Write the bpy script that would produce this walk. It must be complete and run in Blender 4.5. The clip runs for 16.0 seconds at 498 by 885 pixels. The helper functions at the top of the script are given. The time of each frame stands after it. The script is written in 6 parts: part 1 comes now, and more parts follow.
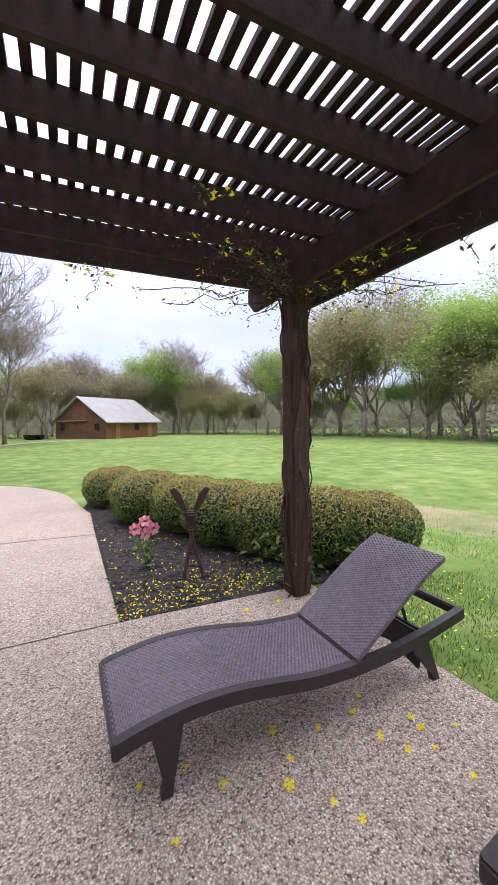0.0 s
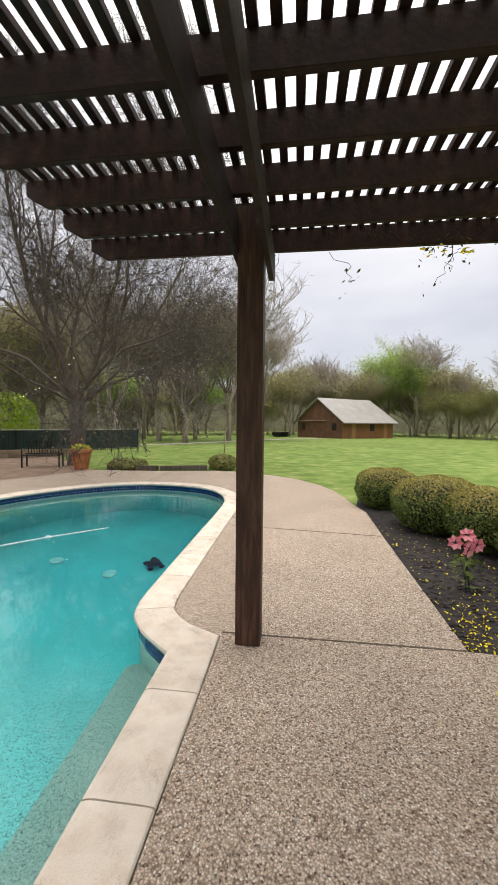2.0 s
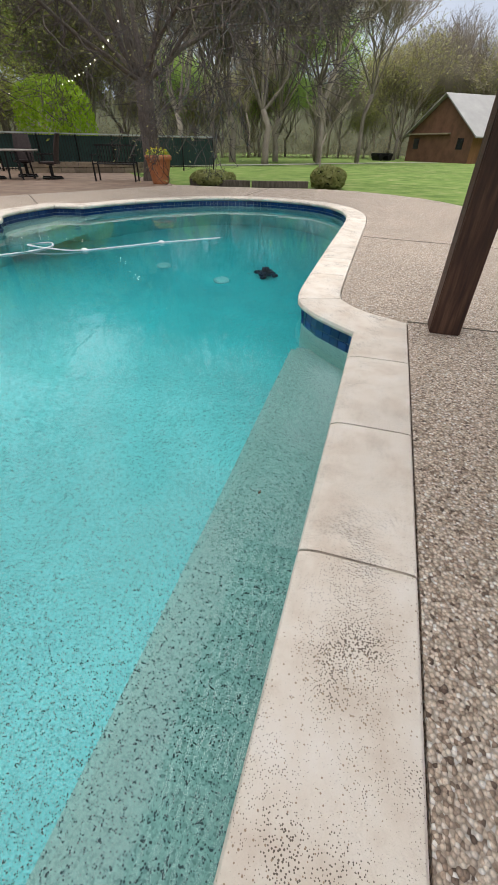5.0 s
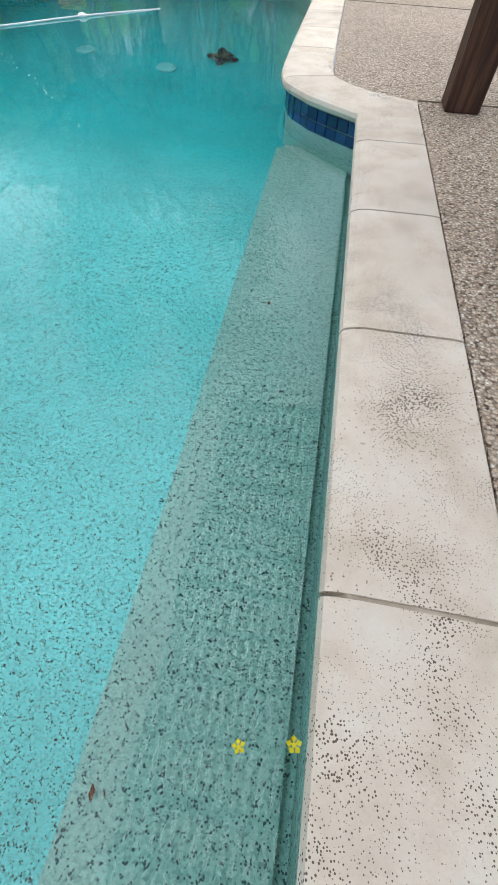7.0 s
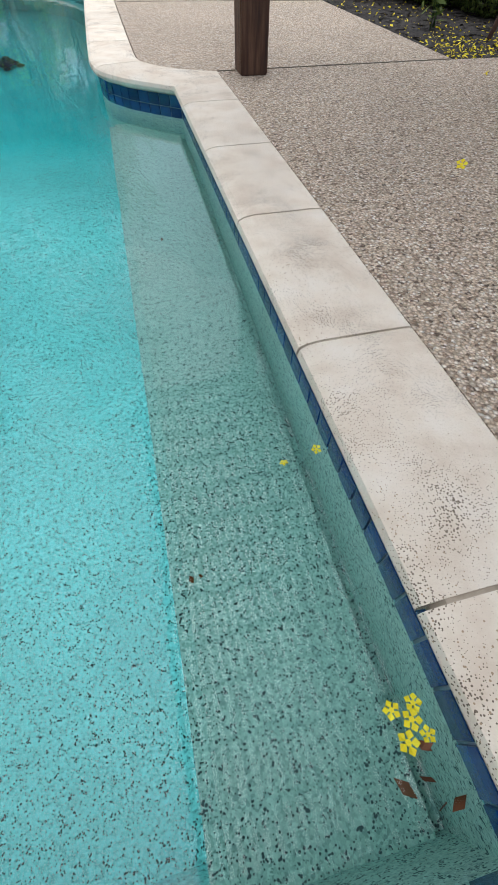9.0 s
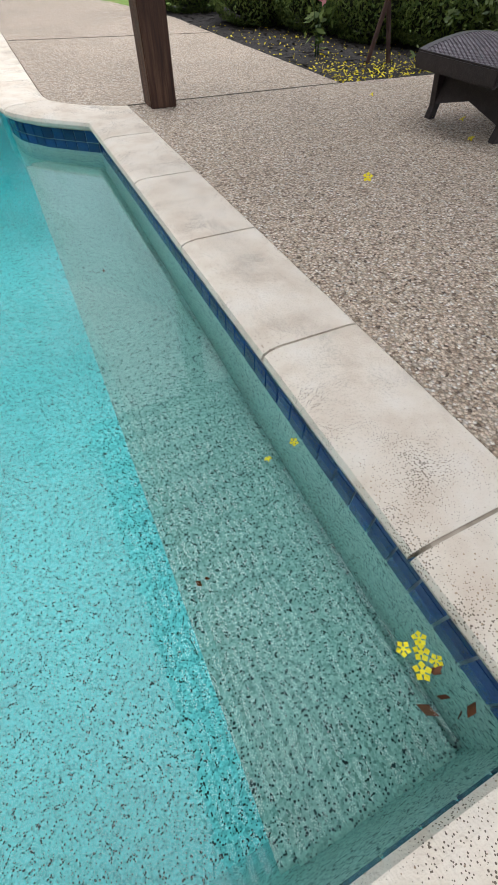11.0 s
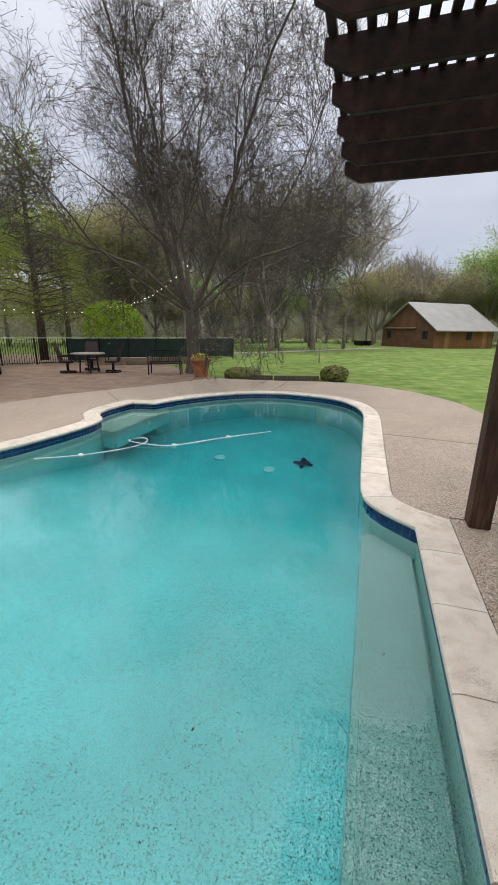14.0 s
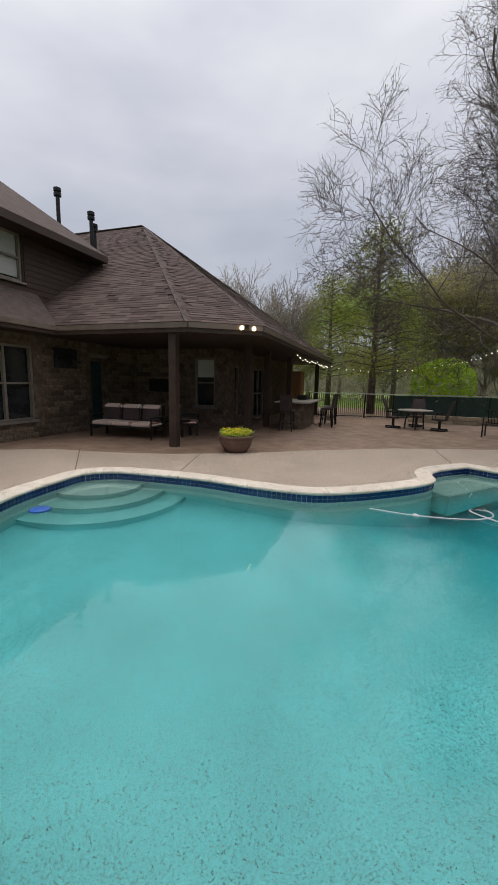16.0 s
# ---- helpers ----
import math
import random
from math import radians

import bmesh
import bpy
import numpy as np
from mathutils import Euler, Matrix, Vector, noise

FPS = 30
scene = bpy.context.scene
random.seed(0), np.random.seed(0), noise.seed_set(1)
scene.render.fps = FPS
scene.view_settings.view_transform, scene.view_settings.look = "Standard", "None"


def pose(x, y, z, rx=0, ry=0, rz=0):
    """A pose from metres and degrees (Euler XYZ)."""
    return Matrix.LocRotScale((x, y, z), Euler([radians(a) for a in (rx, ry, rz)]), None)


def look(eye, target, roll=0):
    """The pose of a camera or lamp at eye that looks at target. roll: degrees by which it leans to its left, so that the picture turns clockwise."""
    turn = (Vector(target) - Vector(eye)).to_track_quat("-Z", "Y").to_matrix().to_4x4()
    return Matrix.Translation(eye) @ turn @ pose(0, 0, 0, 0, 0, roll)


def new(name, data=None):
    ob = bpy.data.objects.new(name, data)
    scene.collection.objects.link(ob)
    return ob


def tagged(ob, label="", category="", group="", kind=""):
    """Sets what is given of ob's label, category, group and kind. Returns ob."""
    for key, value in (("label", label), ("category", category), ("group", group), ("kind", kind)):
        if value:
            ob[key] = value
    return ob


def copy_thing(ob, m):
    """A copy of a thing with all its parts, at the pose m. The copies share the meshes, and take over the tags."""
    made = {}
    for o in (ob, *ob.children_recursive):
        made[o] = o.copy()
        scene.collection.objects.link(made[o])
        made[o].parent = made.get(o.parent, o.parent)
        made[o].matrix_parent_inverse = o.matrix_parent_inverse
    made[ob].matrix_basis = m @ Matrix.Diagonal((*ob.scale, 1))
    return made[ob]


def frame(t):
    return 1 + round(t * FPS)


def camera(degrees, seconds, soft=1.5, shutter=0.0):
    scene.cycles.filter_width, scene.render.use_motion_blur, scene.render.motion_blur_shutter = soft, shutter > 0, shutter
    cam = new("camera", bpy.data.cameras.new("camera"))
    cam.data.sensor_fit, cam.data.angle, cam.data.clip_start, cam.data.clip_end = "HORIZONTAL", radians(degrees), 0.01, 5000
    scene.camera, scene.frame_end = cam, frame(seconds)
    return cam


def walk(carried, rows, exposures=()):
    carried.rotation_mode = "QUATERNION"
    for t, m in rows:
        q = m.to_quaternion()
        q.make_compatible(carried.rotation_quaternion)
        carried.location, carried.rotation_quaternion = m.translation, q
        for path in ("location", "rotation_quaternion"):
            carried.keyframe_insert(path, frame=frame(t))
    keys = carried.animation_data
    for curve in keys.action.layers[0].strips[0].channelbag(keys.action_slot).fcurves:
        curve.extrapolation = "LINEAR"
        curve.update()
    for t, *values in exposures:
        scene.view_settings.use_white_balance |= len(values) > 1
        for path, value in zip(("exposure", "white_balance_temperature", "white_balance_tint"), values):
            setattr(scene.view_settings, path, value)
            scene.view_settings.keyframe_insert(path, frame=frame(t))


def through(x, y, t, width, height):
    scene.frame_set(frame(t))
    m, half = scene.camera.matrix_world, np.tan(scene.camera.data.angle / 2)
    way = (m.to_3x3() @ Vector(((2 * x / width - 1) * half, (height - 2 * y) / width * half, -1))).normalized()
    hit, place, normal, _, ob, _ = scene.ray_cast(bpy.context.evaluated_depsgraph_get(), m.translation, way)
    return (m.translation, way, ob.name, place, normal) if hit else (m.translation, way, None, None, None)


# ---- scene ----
cam = camera(65.8, 16.0)
PATH = [
    (0, (0.098, -0.183, 1.541), (0.969, 1.615, 1.436), -0.9),
    (0.5, (-0.051, -0.017, 1.551), (0.531, 1.893, 1.449), -1.0),
    (1, (-0.258, 0.133, 1.564), (0.103, 2.097, 1.452), -0.2),
    (1.5, (-0.498, 0.167, 1.541), (-0.447, 2.164, 1.446), 0.2),
    (2, (-0.722, 0.220, 1.514), (-0.971, 2.202, 1.418), 0.5),
    (2.5, (-0.953, 0.203, 1.447), (-1.394, 2.151, 1.360), 0.4),
    (3, (-1.156, 0.208, 1.328), (-1.727, 2.121, 1.218), 1.0),
    (3.5, (-1.283, 0.319, 1.184), (-1.915, 2.180, 0.814), 1.0),
    (4, (-1.362, 0.343, 1.067), (-1.986, 2.098, 0.338), 1.3),
    (6.5, (-1.660, 0.131, 0.690), (-1.886, 1.317, -0.904), 1.6),
    (7, (-1.673, 0.109, 0.658), (-1.847, 1.219, -0.997), 1.8),
    (7.5, (-1.720, -0.011, 0.665), (-1.812, 1.103, -0.993), 1.6),
    (8, (-1.758, -0.205, 0.689), (-1.732, 0.903, -0.976), 0.6),
    (10.5, (-2.005, -0.467, 0.552), (-1.465, 0.642, -1.023), 1.2),
    (11, (-1.969, -0.451, 0.694), (-1.437, 0.631, -0.902), 0.8),
    (11.5, (-1.955, -0.440, 0.851), (-1.423, 0.619, -0.759), 1.1),
    (12, (-1.880, -0.370, 1.052), (-1.356, 0.674, -0.571), 0.6),
    (12.5, (-1.882, -0.317, 1.265), (-1.381, 0.770, -0.337), 0.5),
    (13, (-1.980, -0.437, 1.415), (-1.643, 1.081, 0.158), -0.9),
    (13.5, (-2.064, -0.578, 1.543), (-2.165, 1.245, 0.727), 0.5),
    (14, (-2.085, -0.670, 1.621), (-2.644, 1.166, 1.059), 0.7),
    (14.5, (-2.162, -0.705, 1.641), (-3.091, 1.021, 1.243), 1.0),
    (15, (-2.293, -0.636, 1.577), (-3.552, 0.885, 1.26), 0.9),
    (15.5, (-2.446, -0.702, 1.556), (-3.978, 0.548, 1.256), 0.8),
    (16, (-2.677, -0.808, 1.606), (-4.398, 0.163, 1.297), 1.2),
]
walk(cam, [(t, look(eye, target, roll)) for t, eye, target, roll in PATH],
     exposures=[(0, 0.82, 6080, 22), (0.5, 0.76, 6080, 22), (1.0, 0.66, 6550, 17), (1.5, 0.56, 7250, 13.5), (2.0, 0.46, 7200, 13), (3.0, 0.28, 6850, 13), (4.2, 0.32, 6750, 12.5), (6.5, 0.38, 6350, 9), (8.2, 0.38, 6320, 9),
                (10.5, 0.43, 6380, 9.5), (12.5, 0.46, 6450, 10), (13.0, 0.44, 6500, 11), (13.5, 0.36, 6600, 11.5), (14.0, 0.18, 6620, 11.5), (14.5, 0.0, 6620, 12), (16.0, -0.15, 6700, 12)])

# ---- light ----
world = bpy.data.worlds.new("overcast")
scene.world = world
world.use_nodes = True
wn, wl = world.node_tree.nodes, world.node_tree.links
sky = wn.new("ShaderNodeTexSky")
sky.sky_type, sky.sun_disc = "NISHITA", False
sky.sun_elevation, sky.sun_rotation = radians(48), radians(200)
tc = wn.new("ShaderNodeTexCoord")
sep = wn.new("ShaderNodeSeparateXYZ")
wl.new(tc.outputs["Generated"], sep.inputs[0])
rise = wn.new("ShaderNodeValToRGB")                      # overcast dome: brighter overhead
rise.color_ramp.elements[0].position, rise.color_ramp.elements[0].color = 0.0, (0.38, 0.42, 0.50, 1)
rise.color_ramp.elements[1].position, rise.color_ramp.elements[1].color = 0.97, (2.55, 2.52, 2.5, 1)
for p, c in ((0.22, (0.48, 0.52, 0.60)), (0.45, (0.67, 0.70, 0.775)), (0.68, (0.88, 0.91, 0.97))):
    rise.color_ramp.elements.new(p).color = (*c, 1)
wl.new(sep.outputs["Z"], rise.inputs[0])
mp = wn.new("ShaderNodeMapping")
mp.inputs["Scale"].default_value = (1.6, 1.6, 4.5)
wl.new(tc.outputs["Generated"], mp.inputs[0])
cl = wn.new("ShaderNodeTexNoise")
cl.inputs["Scale"].default_value, cl.inputs["Detail"].default_value = 1.3, 4
wl.new(mp.outputs[0], cl.inputs["Vector"])
cr = wn.new("ShaderNodeValToRGB")
cr.color_ramp.elements[0].position, cr.color_ramp.elements[0].color = 0.35, (0.84, 0.86, 0.90, 1)
cr.color_ramp.elements[1].position, cr.color_ramp.elements[1].color = 0.65, (1.1, 1.1, 1.09, 1)
wl.new(cl.outputs["Fac"], cr.inputs[0])
cm = wn.new("ShaderNodeMix")
cm.data_type, cm.blend_type = "RGBA", "MULTIPLY"
cm.inputs["Factor"].default_value = 1.0
wl.new(rise.outputs[0], cm.inputs["A"])
wl.new(cr.outputs[0], cm.inputs["B"])
bg_cloud, bg_sky, add = wn["Background"], wn.new("ShaderNodeBackground"), wn.new("ShaderNodeAddShader")
bg_cloud.inputs["Strength"].default_value = 1.0
bg_sky.inputs["Strength"].default_value = 0.012
wl.new(cm.outputs["Result"], bg_cloud.inputs["Color"])
wl.new(sky.outputs[0], bg_sky.inputs["Color"])
wl.new(bg_cloud.outputs[0], add.inputs[0])
wl.new(bg_sky.outputs[0], add.inputs[1])
wl.new(add.outputs[0], wn["World Output"].inputs["Surface"])
sun = new("sun", bpy.data.lights.new("sun", "SUN"))
sun.data.energy, sun.data.angle, sun.data.color = 0.6, radians(90), (1.0, 0.97, 0.92)
sun.matrix_world = look((0, 0, 40), (12, -14, 0))


# ---- materials ----
def mat(name, cols, scale=8.0, rough=0.7, bump=0.2, bscale=60.0, metal=0.0, spec=0.4, patch=0.5, vary=0.0, kind="noise", stretch=None, bed=0.0):
    """A surface of two or more colours broken by grain at two scales."""
    m = bpy.data.materials.new(name)
    m.use_nodes = True
    n, l = m.node_tree.nodes, m.node_tree.links
    b = n["Principled BSDF"]
    co = n.new("ShaderNodeTexCoord")
    vec = co.outputs["Object"]
    if stretch:
        mpn = n.new("ShaderNodeMapping")
        mpn.inputs["Scale"].default_value = stretch
        l.new(vec, mpn.inputs[0])
        vec = mpn.outputs[0]
    if kind == "cells":
        t = n.new("ShaderNodeTexVoronoi")
        t.inputs["Scale"].default_value = scale
        sp = n.new("ShaderNodeSeparateColor")
        l.new(vec, t.inputs["Vector"])
        l.new(t.outputs["Color"], sp.inputs[0])
        fac = sp.outputs[0]
    else:
        t = n.new("ShaderNodeTexNoise")
        t.inputs["Scale"].default_value, t.inputs["Detail"].default_value, t.inputs["Roughness"].default_value = scale, 6, 0.62
        l.new(vec, t.inputs["Vector"])
        fac = t.outputs["Fac"]
    r = n.new("ShaderNodeValToRGB")
    lo, hi = (0.0, 1.0) if kind == "cells" else (0.3, 0.7)
    e = r.color_ramp.elements
    e[0].position, e[1].position = lo, hi
    e[0].color, e[1].color = (*cols[0], 1), (*cols[-1], 1)
    for i, c in enumerate(cols[1:-1]):
        x = e.new(lo + (hi - lo) * (i + 1) / (len(cols) - 1))
        x.color = (*c, 1)
    l.new(fac, r.inputs[0])
    col = r.outputs[0]
    if bed:                                   # darker cement between the pebbles
        dr = n.new("ShaderNodeValToRGB")
        dr.color_ramp.elements[0].position, dr.color_ramp.elements[0].color = 0.36, (1, 1, 1, 1)
        dr.color_ramp.elements[1].position, dr.color_ramp.elements[1].color = 0.62, (1 - bed, 1 - bed, 1 - bed, 1)
        l.new(t.outputs["Distance"], dr.inputs[0])
        mb = n.new("ShaderNodeMix")
        mb.data_type, mb.blend_type = "RGBA", "MULTIPLY"
        mb.inputs["Factor"].default_value = 1.0
        l.new(col, mb.inputs["A"])
        l.new(dr.outputs[0], mb.inputs["B"])
        col = mb.outputs["Result"]
    if patch:
        big = n.new("ShaderNodeTexNoise")
        big.inputs["Scale"].default_value, big.inputs["Detail"].default_value = scale * 0.13 if kind != "cells" else 1.1, 3
        l.new(co.outputs["Object"], big.inputs["Vector"])
        br = n.new("ShaderNodeValToRGB")
        k = 1 - 0.45 * patch
        br.color_ramp.elements[0].position, br.color_ramp.elements[0].color = 0.3, (k, k, k, 1)
        br.color_ramp.elements[1].position, br.color_ramp.elements[1].color = 0.7, (1, 1, 1, 1)
        l.new(big.outputs["Fac"], br.inputs[0])
        mx = n.new("ShaderNodeMix")
        mx.data_type, mx.blend_type = "RGBA", "MULTIPLY"
        mx.inputs["Factor"].default_value = 1.0
        l.new(col, mx.inputs["A"])
        l.new(br.outputs[0], mx.inputs["B"])
        col = mx.outputs["Result"]
    if vary:
        oi = n.new("ShaderNodeObjectInfo")
        hv = n.new("ShaderNodeHueSaturation")
        mr = n.new("ShaderNodeMapRange")
        mr.inputs["To Min"].default_value, mr.inputs["To Max"].default_value = 1 - vary, 1 + vary
        l.new(oi.outputs["Random"], mr.inputs["Value"])
        l.new(mr.outputs[0], hv.inputs["Value"])
        l.new(col, hv.inputs["Color"])
        col = hv.outputs[0]
    l.new(col, b.inputs["Base Color"])
    b.inputs["Roughness"].default_value, b.inputs["Metallic"].default_value = rough, metal
    b.inputs["Specular IOR Level"].default_value = spec
    if bump:
        bn = n.new("ShaderNodeBump")
        bn.inputs["Strength"].default_value, bn.inputs["Distance"].default_value = bump, 0.01
        if kind == "cells":
            inv = n.new("ShaderNodeMath")
            inv.operation = "SUBTRACT"
            inv.inputs[0].default_value = 1.0
            l.new(t.outputs["Distance"], inv.inputs[1])
            l.new(inv.outputs[0], bn.inputs["Height"])
        else:
            bt = n.new("ShaderNodeTexNoise")
            bt.inputs["Scale"].default_value, bt.inputs["Detail"].default_value = bscale, 4
            l.new(vec, bt.inputs["Vector"])
            l.new(bt.outputs["Fac"], bn.inputs["Height"])
        l.new(bn.outputs[0], b.inputs["Normal"])
    return m


def leafy(name, a, b_, rough=0.6, through=0.45):
    """Leaves: a colour per leaf, with some light passing through."""
    m = bpy.data.materials.new(name)
    m.use_nodes = True
    n, l = m.node_tree.nodes, m.node_tree.links
    b = n["Principled BSDF"]
    g = n.new("ShaderNodeNewGeometry")
    r = n.new("ShaderNodeValToRGB")
    r.color_ramp.elements[0].color, r.color_ramp.elements[1].color = (*a, 1), (*b_, 1)
    l.new(g.outputs["Random Per Island"], r.inputs[0])
    l.new(r.outputs[0], b.inputs["Base Color"])
    b.inputs["Roughness"].default_value = rough
    b.inputs["Specular IOR Level"].default_value = 0.25
    if through:
        t = n.new("ShaderNodeBsdfTranslucent")
        l.new(r.outputs[0], t.inputs["Color"])
        mix = n.new("ShaderNodeMixShader")
        mix.inputs[0].default_value = through
        l.new(b.outputs[0], mix.inputs[1])
        l.new(t.outputs[0], mix.inputs[2])
        l.new(mix.outputs[0], n["Material Output"].inputs["Surface"])
    return m


def water_mat():
    m = bpy.data.materials.new("pool water")
    m.use_nodes = True
    n, l = m.node_tree.nodes, m.node_tree.links
    b = n["Principled BSDF"]
    b.inputs["Base Color"].default_value = (0.80, 0.97, 0.96, 1)
    b.inputs["Roughness"].default_value, b.inputs["IOR"].default_value = 0.0, 1.33
    b.inputs["Transmission Weight"].default_value = 1.0
    b.inputs["Specular IOR Level"].default_value = 0.5
    co, bn = n.new("ShaderNodeTexCoord"), n.new("ShaderNodeBump")
    t = n.new("ShaderNodeTexNoise")
    t.inputs["Scale"].default_value, t.inputs["Detail"].default_value = 2.6, 3
    l.new(co.outputs["Object"], t.inputs["Vector"])
    l.new(t.outputs["Fac"], bn.inputs["Height"])
    bn.inputs["Strength"].default_value, bn.inputs["Distance"].default_value = 0.06, 0.05
    l.new(bn.outputs[0], b.inputs["Normal"])
    return m


def plaster_mat():
    """Pebbled pool plaster, pale at the top of the walls; the water's absorption is painted in below, aqua to teal by
    depth.
    """
    m = mat("water-tinted pool plaster", [(0.36, 0.42, 0.42), (0.52, 0.59, 0.57), (0.60, 0.66, 0.64), (0.66, 0.71, 0.69), (0.76, 0.81, 0.79)], 180, 0.8, 0.1, kind="cells", patch=0.4)
    n, l = m.node_tree.nodes, m.node_tree.links
    b = n["Principled BSDF"]
    old = b.inputs["Base Color"].links[0].from_socket
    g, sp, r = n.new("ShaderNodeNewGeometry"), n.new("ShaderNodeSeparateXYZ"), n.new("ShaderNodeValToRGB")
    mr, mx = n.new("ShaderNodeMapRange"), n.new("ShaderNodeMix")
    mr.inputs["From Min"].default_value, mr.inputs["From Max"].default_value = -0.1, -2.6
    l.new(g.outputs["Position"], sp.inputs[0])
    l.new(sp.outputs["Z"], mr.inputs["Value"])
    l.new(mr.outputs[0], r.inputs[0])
    # light lost in the water, put into the base colour by height
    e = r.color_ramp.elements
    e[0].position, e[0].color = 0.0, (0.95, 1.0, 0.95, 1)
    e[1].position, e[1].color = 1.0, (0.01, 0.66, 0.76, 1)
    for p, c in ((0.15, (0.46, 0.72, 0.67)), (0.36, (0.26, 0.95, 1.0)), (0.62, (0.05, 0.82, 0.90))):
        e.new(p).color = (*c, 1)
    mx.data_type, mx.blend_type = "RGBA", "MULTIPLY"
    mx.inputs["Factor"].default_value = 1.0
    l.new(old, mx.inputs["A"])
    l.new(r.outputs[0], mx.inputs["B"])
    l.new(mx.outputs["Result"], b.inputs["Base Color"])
    return m


def glow(name, colour, strength):
    m = bpy.data.materials.new(name)
    m.use_nodes = True
    b = m.node_tree.nodes["Principled BSDF"]
    b.inputs["Base Color"].default_value = (*colour, 1)
    b.inputs["Emission Color"].default_value, b.inputs["Emission Strength"].default_value = (*colour, 1), strength
    return m


M_GRASS = mat("lawn", [(0.105, 0.165, 0.040), (0.150, 0.235, 0.056), (0.205, 0.285, 0.078), (0.34, 0.33, 0.15)], 1.6, 0.95, 0.5, 90, spec=0.1, patch=0.6)
M_AGG = mat("exposed aggregate", [(0.13, 0.085, 0.06), (0.57, 0.43, 0.32), (0.77, 0.63, 0.49), (0.34, 0.235, 0.165), (0.86, 0.74, 0.61), (0.62, 0.49, 0.37), (0.97, 0.92, 0.84)], 115, 0.75, 1.0, kind="cells", patch=0.30, bed=0.42)
M_JOINT = mat("dirty joint", [(0.07, 0.055, 0.04), (0.16, 0.13, 0.09)], 30, 0.9, 0.3)
M_COPING = mat("cast stone", [(0.62, 0.52, 0.42), (0.72, 0.64, 0.54), (0.76, 0.70, 0.62)], 7, 0.8, 0.35, 160, patch=0.35, vary=0.05)


def pits(m, scale, size, colour, over=3.0):
    """Dark pits strewn over a surface, thick in some places and rare in others."""
    n, l = m.node_tree.nodes, m.node_tree.links
    b = n["Principled BSDF"]
    old = b.inputs["Base Color"].links[0].from_socket
    co, v, w = n.new("ShaderNodeTexCoord"), n.new("ShaderNodeTexVoronoi"), n.new("ShaderNodeTexNoise")
    v.inputs["Scale"].default_value, w.inputs["Scale"].default_value = scale, over
    l.new(co.outputs["Object"], v.inputs["Vector"])
    l.new(co.outputs["Object"], w.inputs["Vector"])
    mr = n.new("ShaderNodeMapRange")
    mr.inputs["From Min"].default_value, mr.inputs["From Max"].default_value = 0.30, 0.80
    mr.inputs["To Min"].default_value, mr.inputs["To Max"].default_value = 0.0, size
    l.new(w.outputs["Fac"], mr.inputs["Value"])
    lt = n.new("ShaderNodeMath")
    lt.operation = "LESS_THAN"
    l.new(v.outputs["Distance"], lt.inputs[0])
    l.new(mr.outputs[0], lt.inputs[1])
    mx = n.new("ShaderNodeMix")
    mx.data_type = "RGBA"
    l.new(lt.outputs[0], mx.inputs["Factor"])
    l.new(old, mx.inputs["A"])
    mx.inputs["B"].default_value = (*colour, 1)
    l.new(mx.outputs["Result"], b.inputs["Base Color"])


M_WATER, M_PLASTER = water_mat(), plaster_mat()
pits(M_PLASTER, 138, 0.62, (0.045, 0.085, 0.09), 60.0)
pits(M_COPING, 210, 0.50, (0.13, 0.10, 0.075), 6.0)
pits(M_COPING, 90, 0.30, (0.30, 0.22, 0.15), 2.2)
M_TILE = mat("glazed blue tile", [(0.006, 0.026, 0.11), (0.015, 0.058, 0.21)], 14, 0.12, 0.05, spec=0.6, vary=0.35)
M_GROUT = mat("grout", [(0.22, 0.30, 0.36), (0.36, 0.44, 0.50)], 30, 0.9, 0.2)
M_PATIO = mat("stained concrete patio", [(0.17, 0.105, 0.07), (0.25, 0.165, 0.115), (0.33, 0.235, 0.17)], 2.2, 0.65, 0.2, 40, patch=0.6)
M_MULCH = mat("black mulch", [(0.009, 0.008, 0.008), (0.026, 0.022, 0.021), (0.06, 0.05, 0.047)], 30, 0.9, 0.9, 45, patch=0.3)
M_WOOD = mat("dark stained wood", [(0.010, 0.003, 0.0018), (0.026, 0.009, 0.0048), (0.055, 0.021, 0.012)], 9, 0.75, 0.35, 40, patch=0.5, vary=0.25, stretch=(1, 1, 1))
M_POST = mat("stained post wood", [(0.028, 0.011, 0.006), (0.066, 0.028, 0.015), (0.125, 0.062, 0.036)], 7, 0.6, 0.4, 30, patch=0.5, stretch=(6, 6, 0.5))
# weave colour lightened for the sky's sheen on the strands
M_WICKER = mat("dark resin wicker with sky sheen", [(0.085, 0.066, 0.080), (0.145, 0.115, 0.136), (0.22, 0.18, 0.205)], 40, 0.28, 0.3, 200, spec=0.6)
M_WICKER_EDGE = mat("dark resin rim", [(0.018, 0.013, 0.013), (0.038, 0.028, 0.028)], 50, 0.45, 0.3, 200, spec=0.5)
M_BARK = mat("grey bark", [(0.055, 0.042, 0.032), (0.12, 0.095, 0.075), (0.19, 0.155, 0.125)], 7, 0.9, 0.8, 25, stretch=(3, 3, 0.6))
M_TWIG = mat("bare twigs", [(0.055, 0.043, 0.040), (0.115, 0.092, 0.082)], 3, 0.9, 0.0)
# bark colour raised to stand in for haze and offset crown self-shadowing
M_FARBARK = mat("haze-lightened far bark", [(0.23, 0.19, 0.15), (0.40, 0.34, 0.275)], 2, 0.95, 0.0, vary=0.3)
M_BUD = leafy("spring buds", (0.28, 0.27, 0.10), (0.44, 0.42, 0.18))
